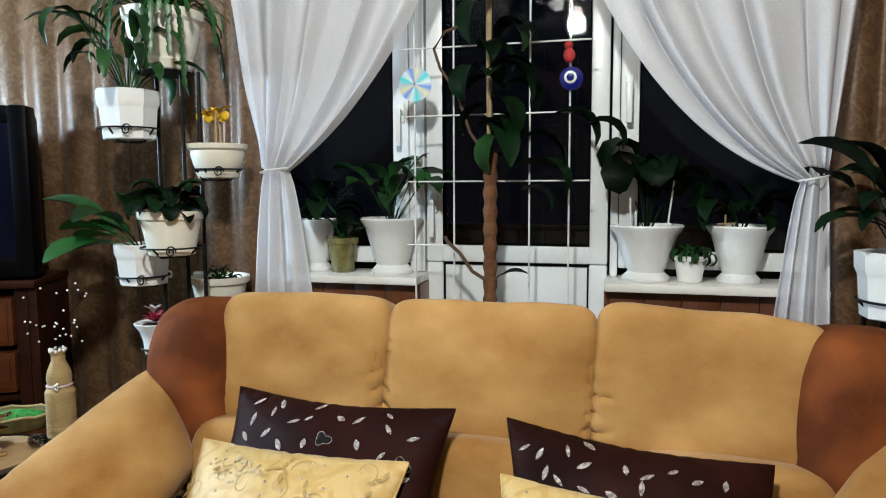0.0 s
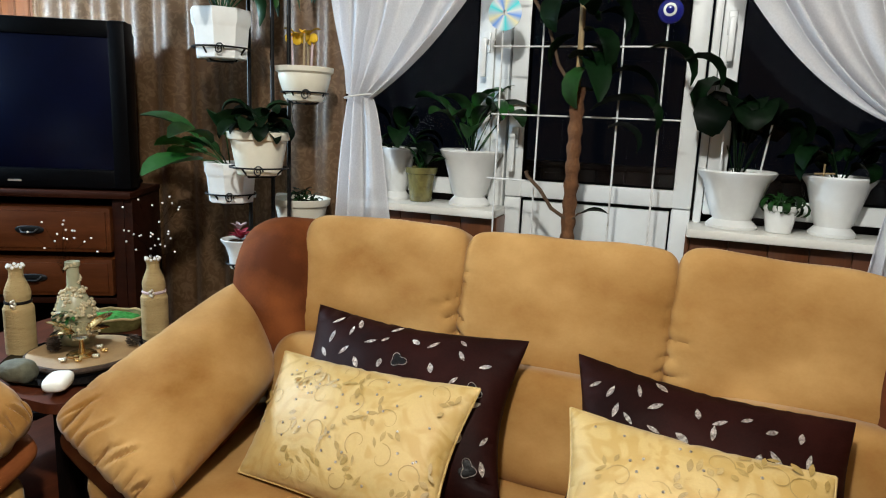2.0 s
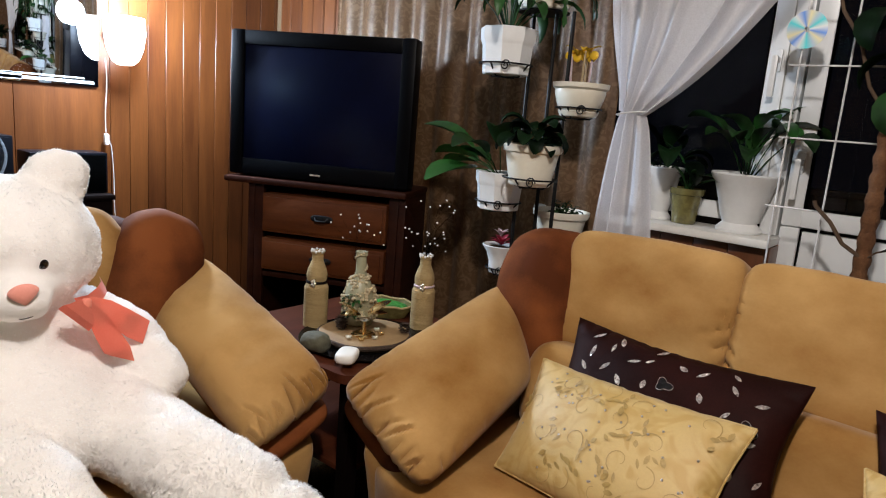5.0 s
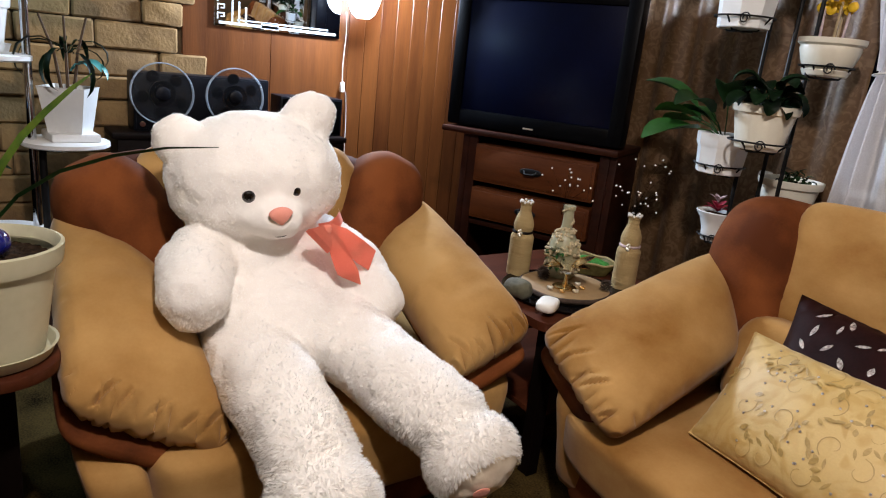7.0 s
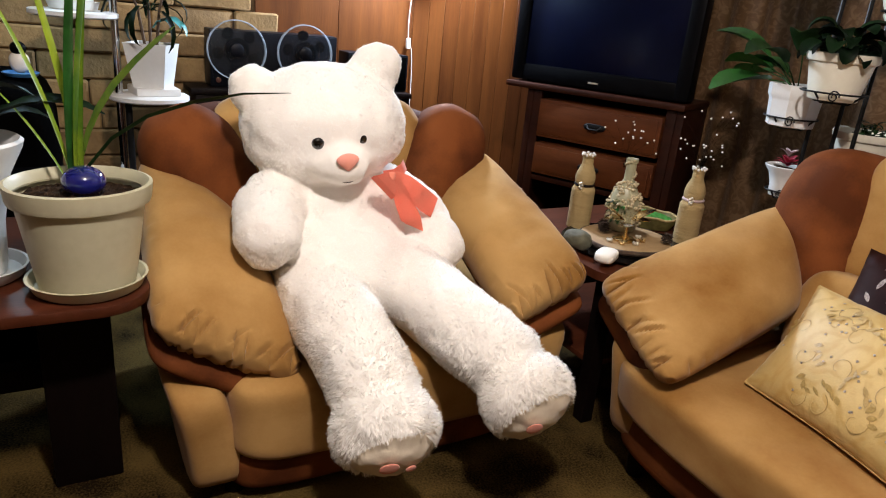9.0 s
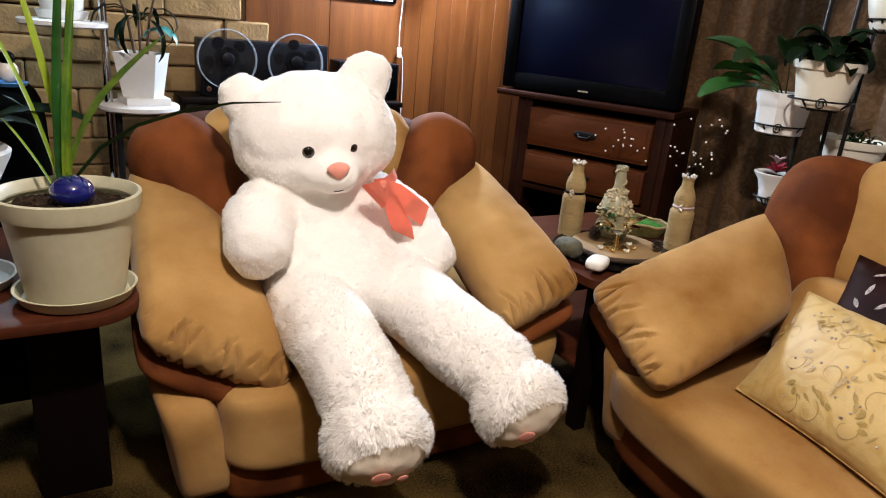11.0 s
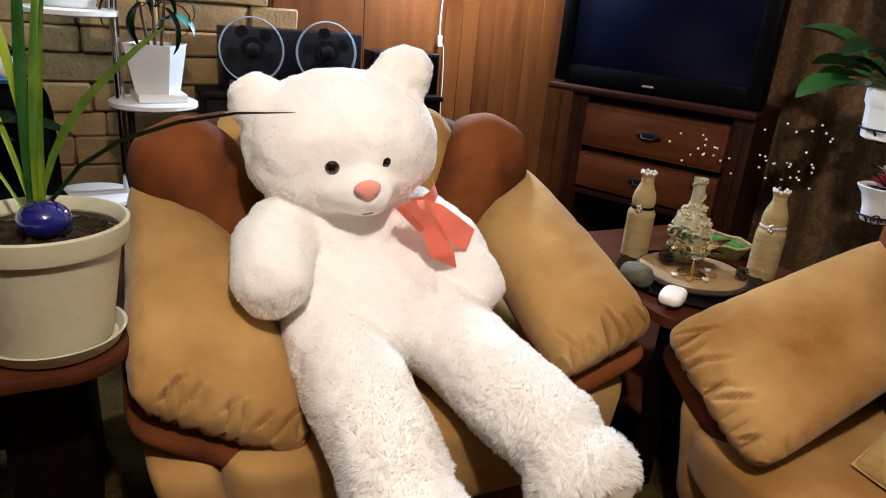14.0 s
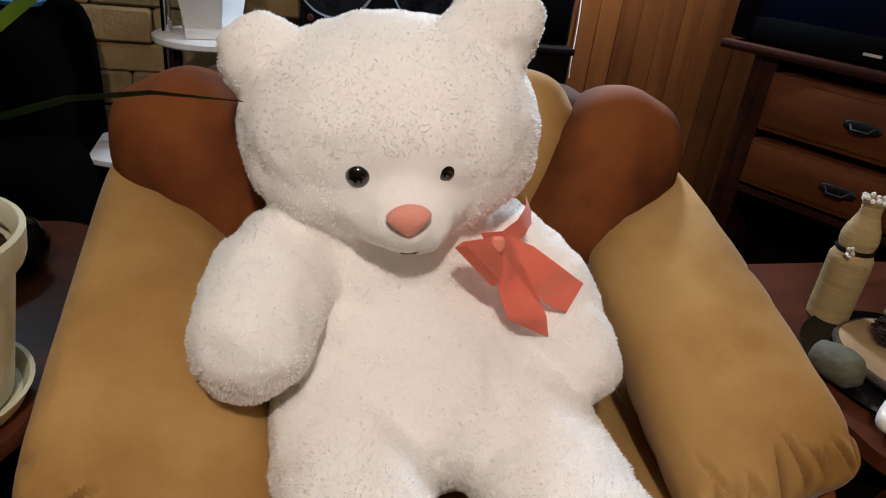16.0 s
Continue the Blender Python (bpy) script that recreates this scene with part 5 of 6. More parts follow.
leafy(p, crown(at, 0.13), 4, 0.21, 0.105, LEAFB, 41, stem=0.55, elev=(12, 50), droop=0.35, az=(165, 245), point=0.75)
leafy(p, crown(at, 0.13), 4, 0.16, 0.08, LEAF, 42, stem=0.6, elev=(45, 80), droop=0.9, az=(150, 320), point=0.75)
at = (-0.952, 2.40, 0.802)
p = potted("potted_plant", at, 0.100, 0.130, "plain", POT, "low yellowish shoots in a cream pot", group=G)
bushy(p, crown(at, 0.122), 0.07, 60, 0.028, LEAF, 51)
at = (-1.097, 2.25, 0.692)
p = potted("potted_plant", at, 0.066, 0.10, "flared", POTW, "crimson flower in a small white flared pot", group=G)
b = bmesh.new()
for k in range(16):
    merge(b, blade((at[0], at[1], at[2] + 0.10), 22 * k * 1.7, 30 + 45 * ((k * 7) % 5) / 5, 0.05, 0.02, 0.5, 4, 0.2, 0.8))
part("flower", b, PETAL, p, "crimson petals")
b = bmesh.new()
for k in range(5):
    merge(b, blade((at[0] + 0.005, at[1] - 0.015, at[2] + 0.135), 72 * k, 50, 0.04, 0.016, 0.4, 4, 0.2, 0.8))
part("pale_flower", b, LILAC, p, "pale pink petals")

# on the sills
G = "pots on the window sills"
S = SILL_Z + 0.001
at = (-0.40, 2.655, S)
p = potted("potted_plant", at, 0.110, 0.192, "goblet", POTW, "variegated climbing plant in a white footed pot", group=G)
leafy(p, crown(at, 0.192), 13, 0.15, 0.075, LEAF, 61, stem=1.1, elev=(45, 88), droop=1.0)
leafy(p, crown(at, 0.30), 7, 0.12, 0.075, LEAFB, 62, stem=1.2, elev=(35, 80), droop=1.1, az=(-60, 60))
at = (-0.592, 2.65, S)
p = potted("potted_plant", at, 0.058, 0.125, "plain", JARGLASS, "small palm sprouts in an olive glass jar", group=G)
leafy(p, crown(at, 0.125), 12, 0.14, 0.018, LEAF, 71, stem=0.3, elev=(45, 88), droop=0.7)
at = (-0.70, 2.665, S)
p = potted("potted_plant", at, 0.075, 0.185, "goblet", POTW, "dark leafy plant in a white footed pot", group=G)
leafy(p, crown(at, 0.185), 12, 0.13, 0.075, LEAFD, 81, stem=0.8, elev=(20, 80), droop=1.2)
at = (0.495, 2.652, S)
p = potted("potted_plant", at, 0.114, 0.175, "goblet", POTW, "large glossy dark leaves in a white footed pot", group=G)
leafy(p, crown(at, 0.175), 12, 0.16, 0.12, LEAFD, 91, stem=0.85, elev=(45, 82), droop=2.4, point=0.55, lift=0.07)
part("support", tube([(at[0] + 0.06, at[1] - 0.03, S + 0.15), (at[0] + 0.085, at[1] - 0.03, S + 0.37)], 0.003, 6), ROD, p)
part("support", tube([(at[0] - 0.05, at[1] - 0.05, S + 0.15), (at[0] - 0.055, at[1] - 0.05, S + 0.30)], 0.003, 6), ROD, p)
at = (0.632, 2.625, S)
p = potted("potted_plant", at, 0.052, 0.085, "plain", POTW, "drooping succulent in a small white pot", group=G)
leafy(p, crown(at, 0.085), 22, 0.06, 0.022, LEAF, 101, stem=0.5, elev=(10, 75), droop=2.6, point=0.5)
at = (0.785, 2.655, S)
p = potted("potted_plant", at, 0.098, 0.175, "goblet", POTW, "dark leafy plant staked in a white footed pot", group=G)
leafy(p, crown(at, 0.175), 10, 0.12, 0.085, LEAFD, 111, stem=0.8, elev=(45, 80), droop=1.5)
part("support", tube([(at[0] - 0.05, at[1] - 0.04, S + 0.15), (at[0] - 0.05, at[1] - 0.04, S + 0.215)], 0.003, 6), CANE, p)
part("support", tube([(at[0] - 0.075, at[1] - 0.04, S + 0.185), (at[0] - 0.02, at[1] - 0.04, S + 0.188)], 0.003, 6), CANE, p)

# the tall climber on its coir pole behind the sofa
at = (0.004, 2.445, 0)
p = potted("climbing_plant", at, 0.085, 0.17, "plain", POT, "tall climber on a coir pole behind the sofa")
b = bmesh.new()
n = 90
rows = []
for j in range(n + 1):
    z = 0.12 + (1.335 - 0.12) * j / n
    rows.append([(at[0] + (0.021 + 0.0028 * math.sin(j * 1.5) + 0.002 * noise.noise(Vector((i, j * 0.7, 2)))) * math.cos(6.283 * i / 14), at[1] + (0.021 + 0.0028 * math.sin(j * 1.5)) * math.sin(6.283 * i / 14), z) for i in range(15)])
part("coir_pole", sheet(rows), COIR, p, "brown coir moss pole")
part("cane", tube([(0.002, 2.445, 1.30), (-0.002, 2.445, 1.9), (-0.004, 2.445, 2.3)], 0.009, 8), CANE, p)
r = random.Random(12)
b = tube([(0.0, 2.43, 0.935), (-0.05, 2.43, 0.965), (-0.09, 2.435, 1.02), (-0.135, 2.44, 1.06), (-0.14, 2.44, 1.075)], 0.006, 7)
part("stem", b, BARK, p)
b = tube([(-0.005, 2.44, 1.32), (-0.06, 2.44, 1.40), (-0.10, 2.44, 1.52), (-0.155, 2.445, 1.60), (-0.175, 2.445, 1.66), (-0.14, 2.445, 1.71), (-0.08, 2.445, 1.73)], 0.005, 7)
part("stem", b, BARK, p)
b = tube([(0.01, 2.43, 0.93), (0.035, 2.43, 0.955), (0.06, 2.425, 0.965)], 0.003, 6)
part("stem", b, BARK, p)
part("leaf", blade((0.045, 2.425, 0.958), 0, 22, 0.085, 0.04, 0.5), LEAFD, p, sharp=70)
for k in range(30):
    z = r.uniform(1.30, 2.15) if k > 6 else r.uniform(1.25, 1.55)
    b = blade((r.uniform(-0.05, 0.07), 2.44, z), r.choice((-20, 10, 40, 160, 200, 250, 290, 320)) + r.uniform(-20, 20), r.uniform(-20, 45), r.uniform(0.12, 0.22), r.uniform(0.06, 0.10), r.uniform(0.7, 1.6), 6, 0.2, 0.75)
    part("leaf", b, LEAFD if k % 9 else LEAF, p, sharp=70)
for k, (x, z, az, ln) in enumerate(((0.10, 1.38, 0, 0.2), (0.13, 1.30, -20, 0.18), (0.20, 1.45, 20, 0.2), (0.30, 1.42, 10, 0.16), (0.10, 1.22, 10, 0.14), (0.05, 1.55, 30, 0.16))):
    part("leaf", blade((x, 2.47, z), az, 15, ln, 0.085, 1.4, 6, 0.2, 0.75), LEAFD, p, sharp=70)

# white trellis of rods before the door, with a disc and charms
trellis = thing("trellis", (0.0, 2.5, 0.45), "white rod trellis hanging before the balcony door", "trellis")
for x in (-0.262, -0.128, 0.122, 0.248):
    part("rod", tube([(x, 2.5, 0.45), (x, 2.5, 1.25), (x, 2.5, 2.05)], 0.0030, 8), ROD, trellis)
for z, x0, x1 in ((1.688, -0.305, 0.312), (1.473, -0.29, 0.31), (1.262, -0.285, 0.312), (1.054, -0.29, -0.13), (0.80, -0.29, 0.30)):
    part("rod", tube([(x0, 2.496, z), ((x0 + x1) / 2, 2.496, z), (x1, 2.496, z)], 0.0027, 8), ROD, trellis)
part("hook", tube([(-0.262, 2.5, 2.05), (-0.262, 2.5, 2.445)], 0.0015, 6), ROD, trellis)
part("hook", tube([(0.248, 2.5, 2.05), (0.248, 2.5, 2.445)], 0.0015, 6), ROD, trellis)
disc = thing("hanging_disc", (-0.255, 2.485, 1.575), "iridescent compact disc hanging on the trellis", "disc")
# the disc's rainbow sheen is painted into its base colour as radial bands
DISC = bpy.data.materials.new("painted_rainbow_disc")
DISC.use_nodes = True
nt = DISC.node_tree
pb = nt.nodes["Principled BSDF"]
tc, gr = nt.nodes.new("ShaderNodeTexCoord"), nt.nodes.new("ShaderNodeTexGradient")
gr.gradient_type = "RADIAL"
rot = nt.nodes.new("ShaderNodeMapping")
rot.inputs["Rotation"].default_value = (radians(90), 0, 0)
nt.links.new(tc.outputs["Object"], rot.inputs["Vector"])
nt.links.new(rot.outputs["Vector"], gr.inputs["Vector"])
mul = nt.nodes.new("ShaderNodeMath")
mul.operation = "MULTIPLY"
mul.inputs[1].default_value = 3.0
fr = nt.nodes.new("ShaderNodeMath")
fr.operation = "FRACT"
nt.links.new(gr.outputs["Fac"], mul.inputs[0])
nt.links.new(mul.outputs[0], fr.inputs[0])
cr = nt.nodes.new("ShaderNodeValToRGB")
for pos, c in ((0.2, (0.1, 0.75, 0.8, 1)), (0.4, (0.85, 0.9, 0.9, 1)), (0.6, (0.15, 0.35, 0.85, 1)), (0.8, (0.85, 0.8, 0.5, 1))):
    k = cr.color_ramp.elements.new(pos)
    k.color = c
cr.color_ramp.elements[0].color = cr.color_ramp.elements[-1].color = (0.5, 0.65, 0.75, 1)
nt.links.new(fr.outputs[0], cr.inputs["Fac"])
nt.links.new(cr.outputs["Color"], pb.inputs["Base Color"])
pb.inputs["Roughness"].default_value, pb.inputs["Metallic"].default_value = 0.3, 0.35
b = lathe([(0.008, -0.0008), (0.054, -0.0008), (0.054, 0.0008), (0.008, 0.0008), (0.008, -0.0008)], (0, 0, 0), 48, m=turn(90, 0, 0))
ob = new("plate", link_mesh("plate", b, DISC))
ob.parent = disc
part("loop", tube([(-0.255, 2.487, 1.628), (-0.258, 2.494, 1.66), (-0.262, 2.496, 1.688)], 0.001, 5), ROD, disc)
charm = thing("hanging_charm", (0.252, 2.485, 1.58), "red charm over a blue and white eye bead", "charm")
b = ball((0.252, 2.485, 1.575), (0.036, 0.010, 0.036), seg=24)
part("bead", b, COBALT, charm, "cobalt glass eye bead")
for nm, m_, r0, yy in (("white_ring", ROD, 0.019, 2.474), ("pupil", COBALT, 0.012, 2.4715)):
    part(nm, ball((0.250, yy, 1.578), (r0, 0.002, r0), seg=18), m_, charm)
b = ball((0.245, 2.487, 1.645), (0.018, 0.012, 0.022), seg=14)
ball((0.243, 2.487, 1.675), (0.013, 0.010, 0.013), bm=b, seg=14)
part("red_figure", b, RED, charm, "small red felt charm")
part("loop", tube([(0.248, 2.492, 1.61), (0.246, 2.494, 1.65), (0.248, 2.496, 1.692)], 0.001, 5), RED, charm)

# the window wall with all that stands and hangs before it, drawn in to its true width
DRAWN_IN = {"wall_north": 0.0, "sill_1": -0.006, "sill_2": -0.006, "window_1": -0.006, "window_2": -0.006, "door_1": -0.006, "trellis": -0.014, "hanging_disc": -0.016, "hanging_charm": -0.018, "climbing_plant": 0.0, "tulle_curtain": -0.018, "tulle_curtain.001": -0.018}
WIDE = ("wall_north", "sill_1", "sill_2", "window_1", "window_2", "door_1", "trellis")
for ob in [o for o in scene.objects if o.parent is None]:
    on_sill = ob.name.startswith("potted_plant") and ob.location.y > 2.6
    if ob.name in DRAWN_IN or on_sill:
        curtain = ob.name.startswith("tulle")
        ob.location.x = ob.location.x if curtain else ob.location.x * 0.977 - 0.021
        ob.location.z += DRAWN_IN.get(ob.name, -0.006)
        if ob.name in WIDE:
            ob.scale.x = 0.977

# right of the sofa: one more pot on an iron stand
st = thing("flower_stand", (1.07, 2.36, 0), "black iron stand holding one white pot", "plant stand")
for x, y in ((1.02, 2.39), (1.07, 2.40), (1.12, 2.39)):
    part("post", tube([(x, y, 0), (x, y, 0.9)], 0.0065, 8), IRON, st)
part("ring", tube([(1.07 + 0.098 * math.cos(a * 0.2618), 2.30 + 0.098 * math.sin(a * 0.2618), 0.935) for a in range(25)], 0.0035, 6), IRON, st)
part("cradle", tube([(0.972, 2.30, 0.935), (1.02, 2.30, 0.885), (1.07, 2.30, 0.884), (1.12, 2.30, 0.885), (1.168, 2.30, 0.935)], 0.0035, 6), IRON, st)
part("scroll", tube([(1.03 + 0.024 * (1 - t / 26) * math.cos(t * 0.6), 2.206, 0.928 + 0.024 * (1 - t / 26) * math.sin(t * 0.6)) for t in range(18)], 0.0026, 5), IRON, st)
part("bracket", tube([(1.07, 2.40, 0.93), (1.07, 2.398, 0.935)], 0.0035, 6), IRON, st)
at = (1.07, 2.30, 0.889)
p = potted("potted_plant", at, 0.105, 0.172, "octagon", POTW, "tall dark leafy plant in a white octagonal pot")
leafy(p, crown(at, 0.172), 16, 0.19, 0.085, LEAFD, 121, stem=0.9, elev=(50, 88), droop=0.9)
leafy(p, crown(at, 0.24), 4, 0.15, 0.06, LEAFD, 122, stem=0.6, elev=(25, 50), droop=1.0, az=(150, 260))


# ---- corner table between sofa and armchair, with its ornaments ----
tab = thing("side_table", (-1.30, 1.76, 0), "reddish wooden side table with rounded corners", "side table")
TT = 0.522
b = box((-1.62, 1.44, TT - 0.026), (-1.00, 2.06, TT), 0)
bmesh.ops.bevel(b, geom=[e for e in b.edges if abs(e.verts[0].co.z - e.verts[1].co.z) > 0.01], offset=0.06, segments=6, affect="EDGES", profile=0.5)
part("top", b, TABLETOP, tab)
for x in (-1.55, -1.07):
    for y in (1.51, 1.99):
        part("leg", box((x - 0.022, y - 0.022, 0), (x + 0.022, y + 0.022, TT - 0.0265), 0.004), DARKWOOD, tab)
part("shelf", box((-1.57, 1.49, 0.20), (-1.05, 2.01, 0.218), 0.004), TABLETOP, tab)
tray = solo("tray", lathe([(0, 0), (0.15, 0), (0.185, 0.003), (0.205, 0.008), (0.206, 0.010), (0.185, 0.0065), (0.15, 0.005), (0, 0.005)], (-1.20, 1.69, TT + 0.0005), 56), TRAY, (-1.20, 1.69, TT + 0.0005), "glossy black round tray on the side table", "tray")
Z = TT + 0.0065
sl = thing("wood_slice", (-1.215, 1.70, Z), "round slice of pale wood with a bark rim", "wood slice")
b = lathe([(0, 0.004), (0.135, 0.004), (0.142, 0.010), (0.140, 0.022), (0.132, 0.024), (0, 0.024)], (-1.215, 1.70, Z - 0.004), 48)
for v in b.verts:
    q = v.co - Vector((-1.215, 1.70, 0))
    k = 1 + 0.06 * noise.noise(Vector((math.atan2(q.y, q.x) * 1.5, 3, 1)))
    v.co.x, v.co.y = -1.215 + q.x * k, 1.70 + q.y * k
sb = part("slab", b, SLICE, sl)
ring = [(-1.215 + 0.141 * math.cos(a * 0.1309) * (1 + 0.06 * noise.noise(Vector((math.atan2(math.sin(a * 0.1309), math.cos(a * 0.1309)) * 1.5, 3, 1)))), 1.70 + 0.141 * math.sin(a * 0.1309) * (1 + 0.06 * noise.noise(Vector((math.atan2(math.sin(a * 0.1309), math.cos(a * 0.1309)) * 1.5, 3, 1)))), Z + 0.010) for a in range(49)]
part("bark", tube(ring, 0.008, 7), RUSTIC, sl, "dark bark rim")
ZS = Z + 0.021


def twine_bottle(at, collar, tone):
    """A squat bottle wound round and round with twine."""
    ob = thing("bottle", at, "glass bottle wound in jute twine with a tied collar", "bottle", "twine bottles")
    prof = [(0, 0), (0.036, 0), (0.041, 0.004)]
    n = 46
    for i in range(n + 1):
        s = i / n
        z = 0.006 + s * 0.206
        if s < 0.55:
            r = 0.041
        elif s < 0.62:
            r = 0.041 - 0.010 * (s - 0.55) / 0.07
        elif s < 0.80:
            r = 0.031 + 0.004 * math.sin((s - 0.62) / 0.18 * math.pi)
        else:
            r = 0.031 - 0.012 * min(1, (s - 0.80) / 0.12)
        prof.append((r + 0.0006 * (i % 2), z))
    prof += [(0.0215, 0.214), (0.0225, 0.222), (0.018, 0.223), (0.016, 0.21), (0, 0.20)]
    part("body", lathe(prof, at, 28), TWINE, ob, sharp=60)
    ring = [(at[0] + 0.0335 * math.cos(a * 0.2618), at[1] + 0.0335 * math.sin(a * 0.2618), at[2] + 0.134) for a in range(25)]
    c = part("collar", tube(ring, 0.004, 6), tone, ob, collar)
    b = bmesh.new()
    for k in range(5):
        a = -1.0 + 0.12 * math.cos(k * 1.256)
        ball((at[0] + 0.04 * math.cos(a), at[1] + 0.04 * math.sin(a), at[2] + 0.134 + 0.008 * math.sin(k * 1.256)), (0.005, 0.005, 0.005), bm=b, seg=8)
    part("rosette", b, SILVER, ob, "small bead rosette")
    b = bmesh.new()
    for k in range(12):
        a = k * 0.5236
        ball((at[0] + 0.021 * math.cos(a), at[1] + 0.021 * math.sin(a), at[2] + 0.221 + 0.003 * (k % 2)), (0.005, 0.005, 0.0045), bm=b, seg=8)
    part("lace_rim", b, BEAD, ob, "beaded rim")
    return ob


for at, collar, tone in (((-1.40, 1.655, TT + 0.001), "dark cord collar", DARKWOOD), ((-1.165, 1.915, TT + 0.001), "pale cord collar", LILAC)):
    twine_bottle(at, collar, tone).scale = (0.94, 0.94, 1.14)


def bead_sprig(name, at, spread, seed, count=24):
    """Fine dark wires with white beads at their tips."""
    r = random.Random(seed)
    ob = thing(name, at, "sprig of thin wires tipped with white beads", "bead sprig")
    for k in range(count):
        d = Vector((r.uniform(spread[0], spread[1]), r.uniform(-0.05, 0.05), r.uniform(spread[2], spread[3])))
        tip = Vector(at) + d
        mid = Vector(at) + Vector((d.x * 0.35, d.y * 0.35, d.z * 0.6))
        s = part("wire", tube([at, mid, tip], 0.0003, 4), WIRE, ob)
        part("bead", ball(tip, (0.0032, 0.0032, 0.0032), seg=8), BEAD, s)


bead_sprig("bead_sprig", (-1.165, 1.915, TT + 0.248), (-0.09, 0.09, 0.02, 0.20), 4, 28)
bead_sprig("bead_sprig", (-1.30, 1.72, Z + 0.225), (-0.13, 0.13, 0.06, 0.15), 6, 16)

db = thing("bottle", (-1.30, 1.72, ZS), "beige bottle crusted with clay flowers and twine", "bottle")
at = (-1.285, 1.735, ZS)
part("body", lathe([(0, 0), (0.038, 0), (0.043, 0.006), (0.044, 0.075), (0.040, 0.098), (0.026, 0.122), (0.016, 0.138), (0.0145, 0.185), (0.018, 0.188), (0.018, 0.198), (0.012, 0.199), (0, 0.19)], at, 28), MINT, db)
r = random.Random(2)
b, g = bmesh.new(), bmesh.new()
for k in range(120):
    a, z = r.uniform(0, 6.283), r.uniform(0.02, 0.135)
    rad = 0.046 if z < 0.08 else 0.046 - (z - 0.08) * 0.5
    c = (at[0] + rad * math.cos(a), at[1] + rad * math.sin(a), at[2] + z)
    for j in range(4):
        ball((c[0] + r.uniform(-0.006, 0.006), c[1] + r.uniform(-0.006, 0.006), c[2] + r.uniform(-0.005, 0.005)), (0.005, 0.005, 0.004), bm=b, seg=7)
for k in range(34):
    a, z = r.uniform(4.3, 5.9), r.uniform(0.03, 0.085)
    merge(g, blade((at[0] + 0.044 * math.cos(a), at[1] + 0.044 * math.sin(a), at[2] + z), math.degrees(a) + r.uniform(-60, 60), r.uniform(-20, 60), 0.020, 0.009, 0.6, 3, 0.2, 0.7))
db.scale = (1.10, 1.10, 1.20)
part("clay_crust", b, FLOWERS, db, "beige clay flowers")
part("greenery", g, LEAFB, db, "tiny green leaves")
b = bmesh.new()
for k in range(14):
    a = k * 0.45
    ball((at[0] + 0.017 * math.cos(a), at[1] + 0.017 * math.sin(a), at[2] + 0.150 + k * 0.0035), (0.004, 0.004, 0.004), bm=b, seg=7)
part("neck_cord", b, FLOWERS, db)

ch = thing("candle_holder", (-1.185, 1.665, ZS), "gilt butterfly tealight holder on a round foot", "candle holder")
c = (-1.185, 1.665)
part("foot", lathe([(0, 0), (0.036, 0), (0.038, 0.004), (0.034, 0.007), (0.010, 0.010), (0.006, 0.030), (0.006, 0.048), (0, 0.048)], (*c, ZS), 28), GOLD, ch)
part("glass_cup", lathe([(0, 0.046), (0.018, 0.047), (0.023, 0.055), (0.025, 0.085), (0.023, 0.085), (0.021, 0.056), (0, 0.050)], (*c, ZS), 24), CRYSTAL, ch)
for s in (1, -1):
    b = bmesh.new()
    for e, ln in ((34, 0.078), (4, 0.058)):
        merge(b, blade((c[0] + 0.012 * s * 0.6, c[1] + 0.014 * s, ZS + 0.066), 62 if s == 1 else 242, e, ln, 0.050, 0.1, 5, 0.1, 0.55))
    bmesh.ops.solidify(b, geom=b.faces[:], thickness=0.0015)
    part("wing", b, GOLD, ch, "shiny gilt wing")
r = random.Random(9)
for k in range(5):
    a = -1.6 + k * 0.8
    q = (c[0] + 0.05 * math.cos(a), c[1] + 0.06 * math.sin(a), ZS)
    ob = thing("trinket", q, "tiny gilt flower ornament on the wood slice", "ornament", "gilt trinkets")
    b = bmesh.new()
    for j in range(5):
        ball((q[0] + 0.006 * math.cos(j * 1.257), q[1] + 0.006 * math.sin(j * 1.257), q[2] + 0.005 + 0.002 * (j % 2)), (0.0048, 0.0048, 0.0045), bm=b, seg=8)
    part("blossom", b, GOLD if k % 2 else SILVER, ob)
for q in ((-1.262, 1.645), (-1.115, 1.775), (-1.29, 1.665)):
    ob = thing("pine_cone", (*q, ZS), "small dark pine cone lying on the wood slice", "pine cone", "pine cones")
    b = bmesh.new()
    for k in range(40):
        z = k / 40
        a = k * 2.4
        rad = 0.018 * math.sin(math.pi * (0.12 + 0.86 * z))
        merge(b, blade((q[0] + rad * 0.5 * math.cos(a), q[1] + rad * 0.5 * math.sin(a), ZS + 0.003 + 0.030 * z), math.degrees(a), 20, 0.012, 0.010, 0.2, 2, 0.1, 0.5))
    bmesh.ops.solidify(b, geom=b.faces[:], thickness=0.0012)
    part("cone", b, RUSTIC, ob)

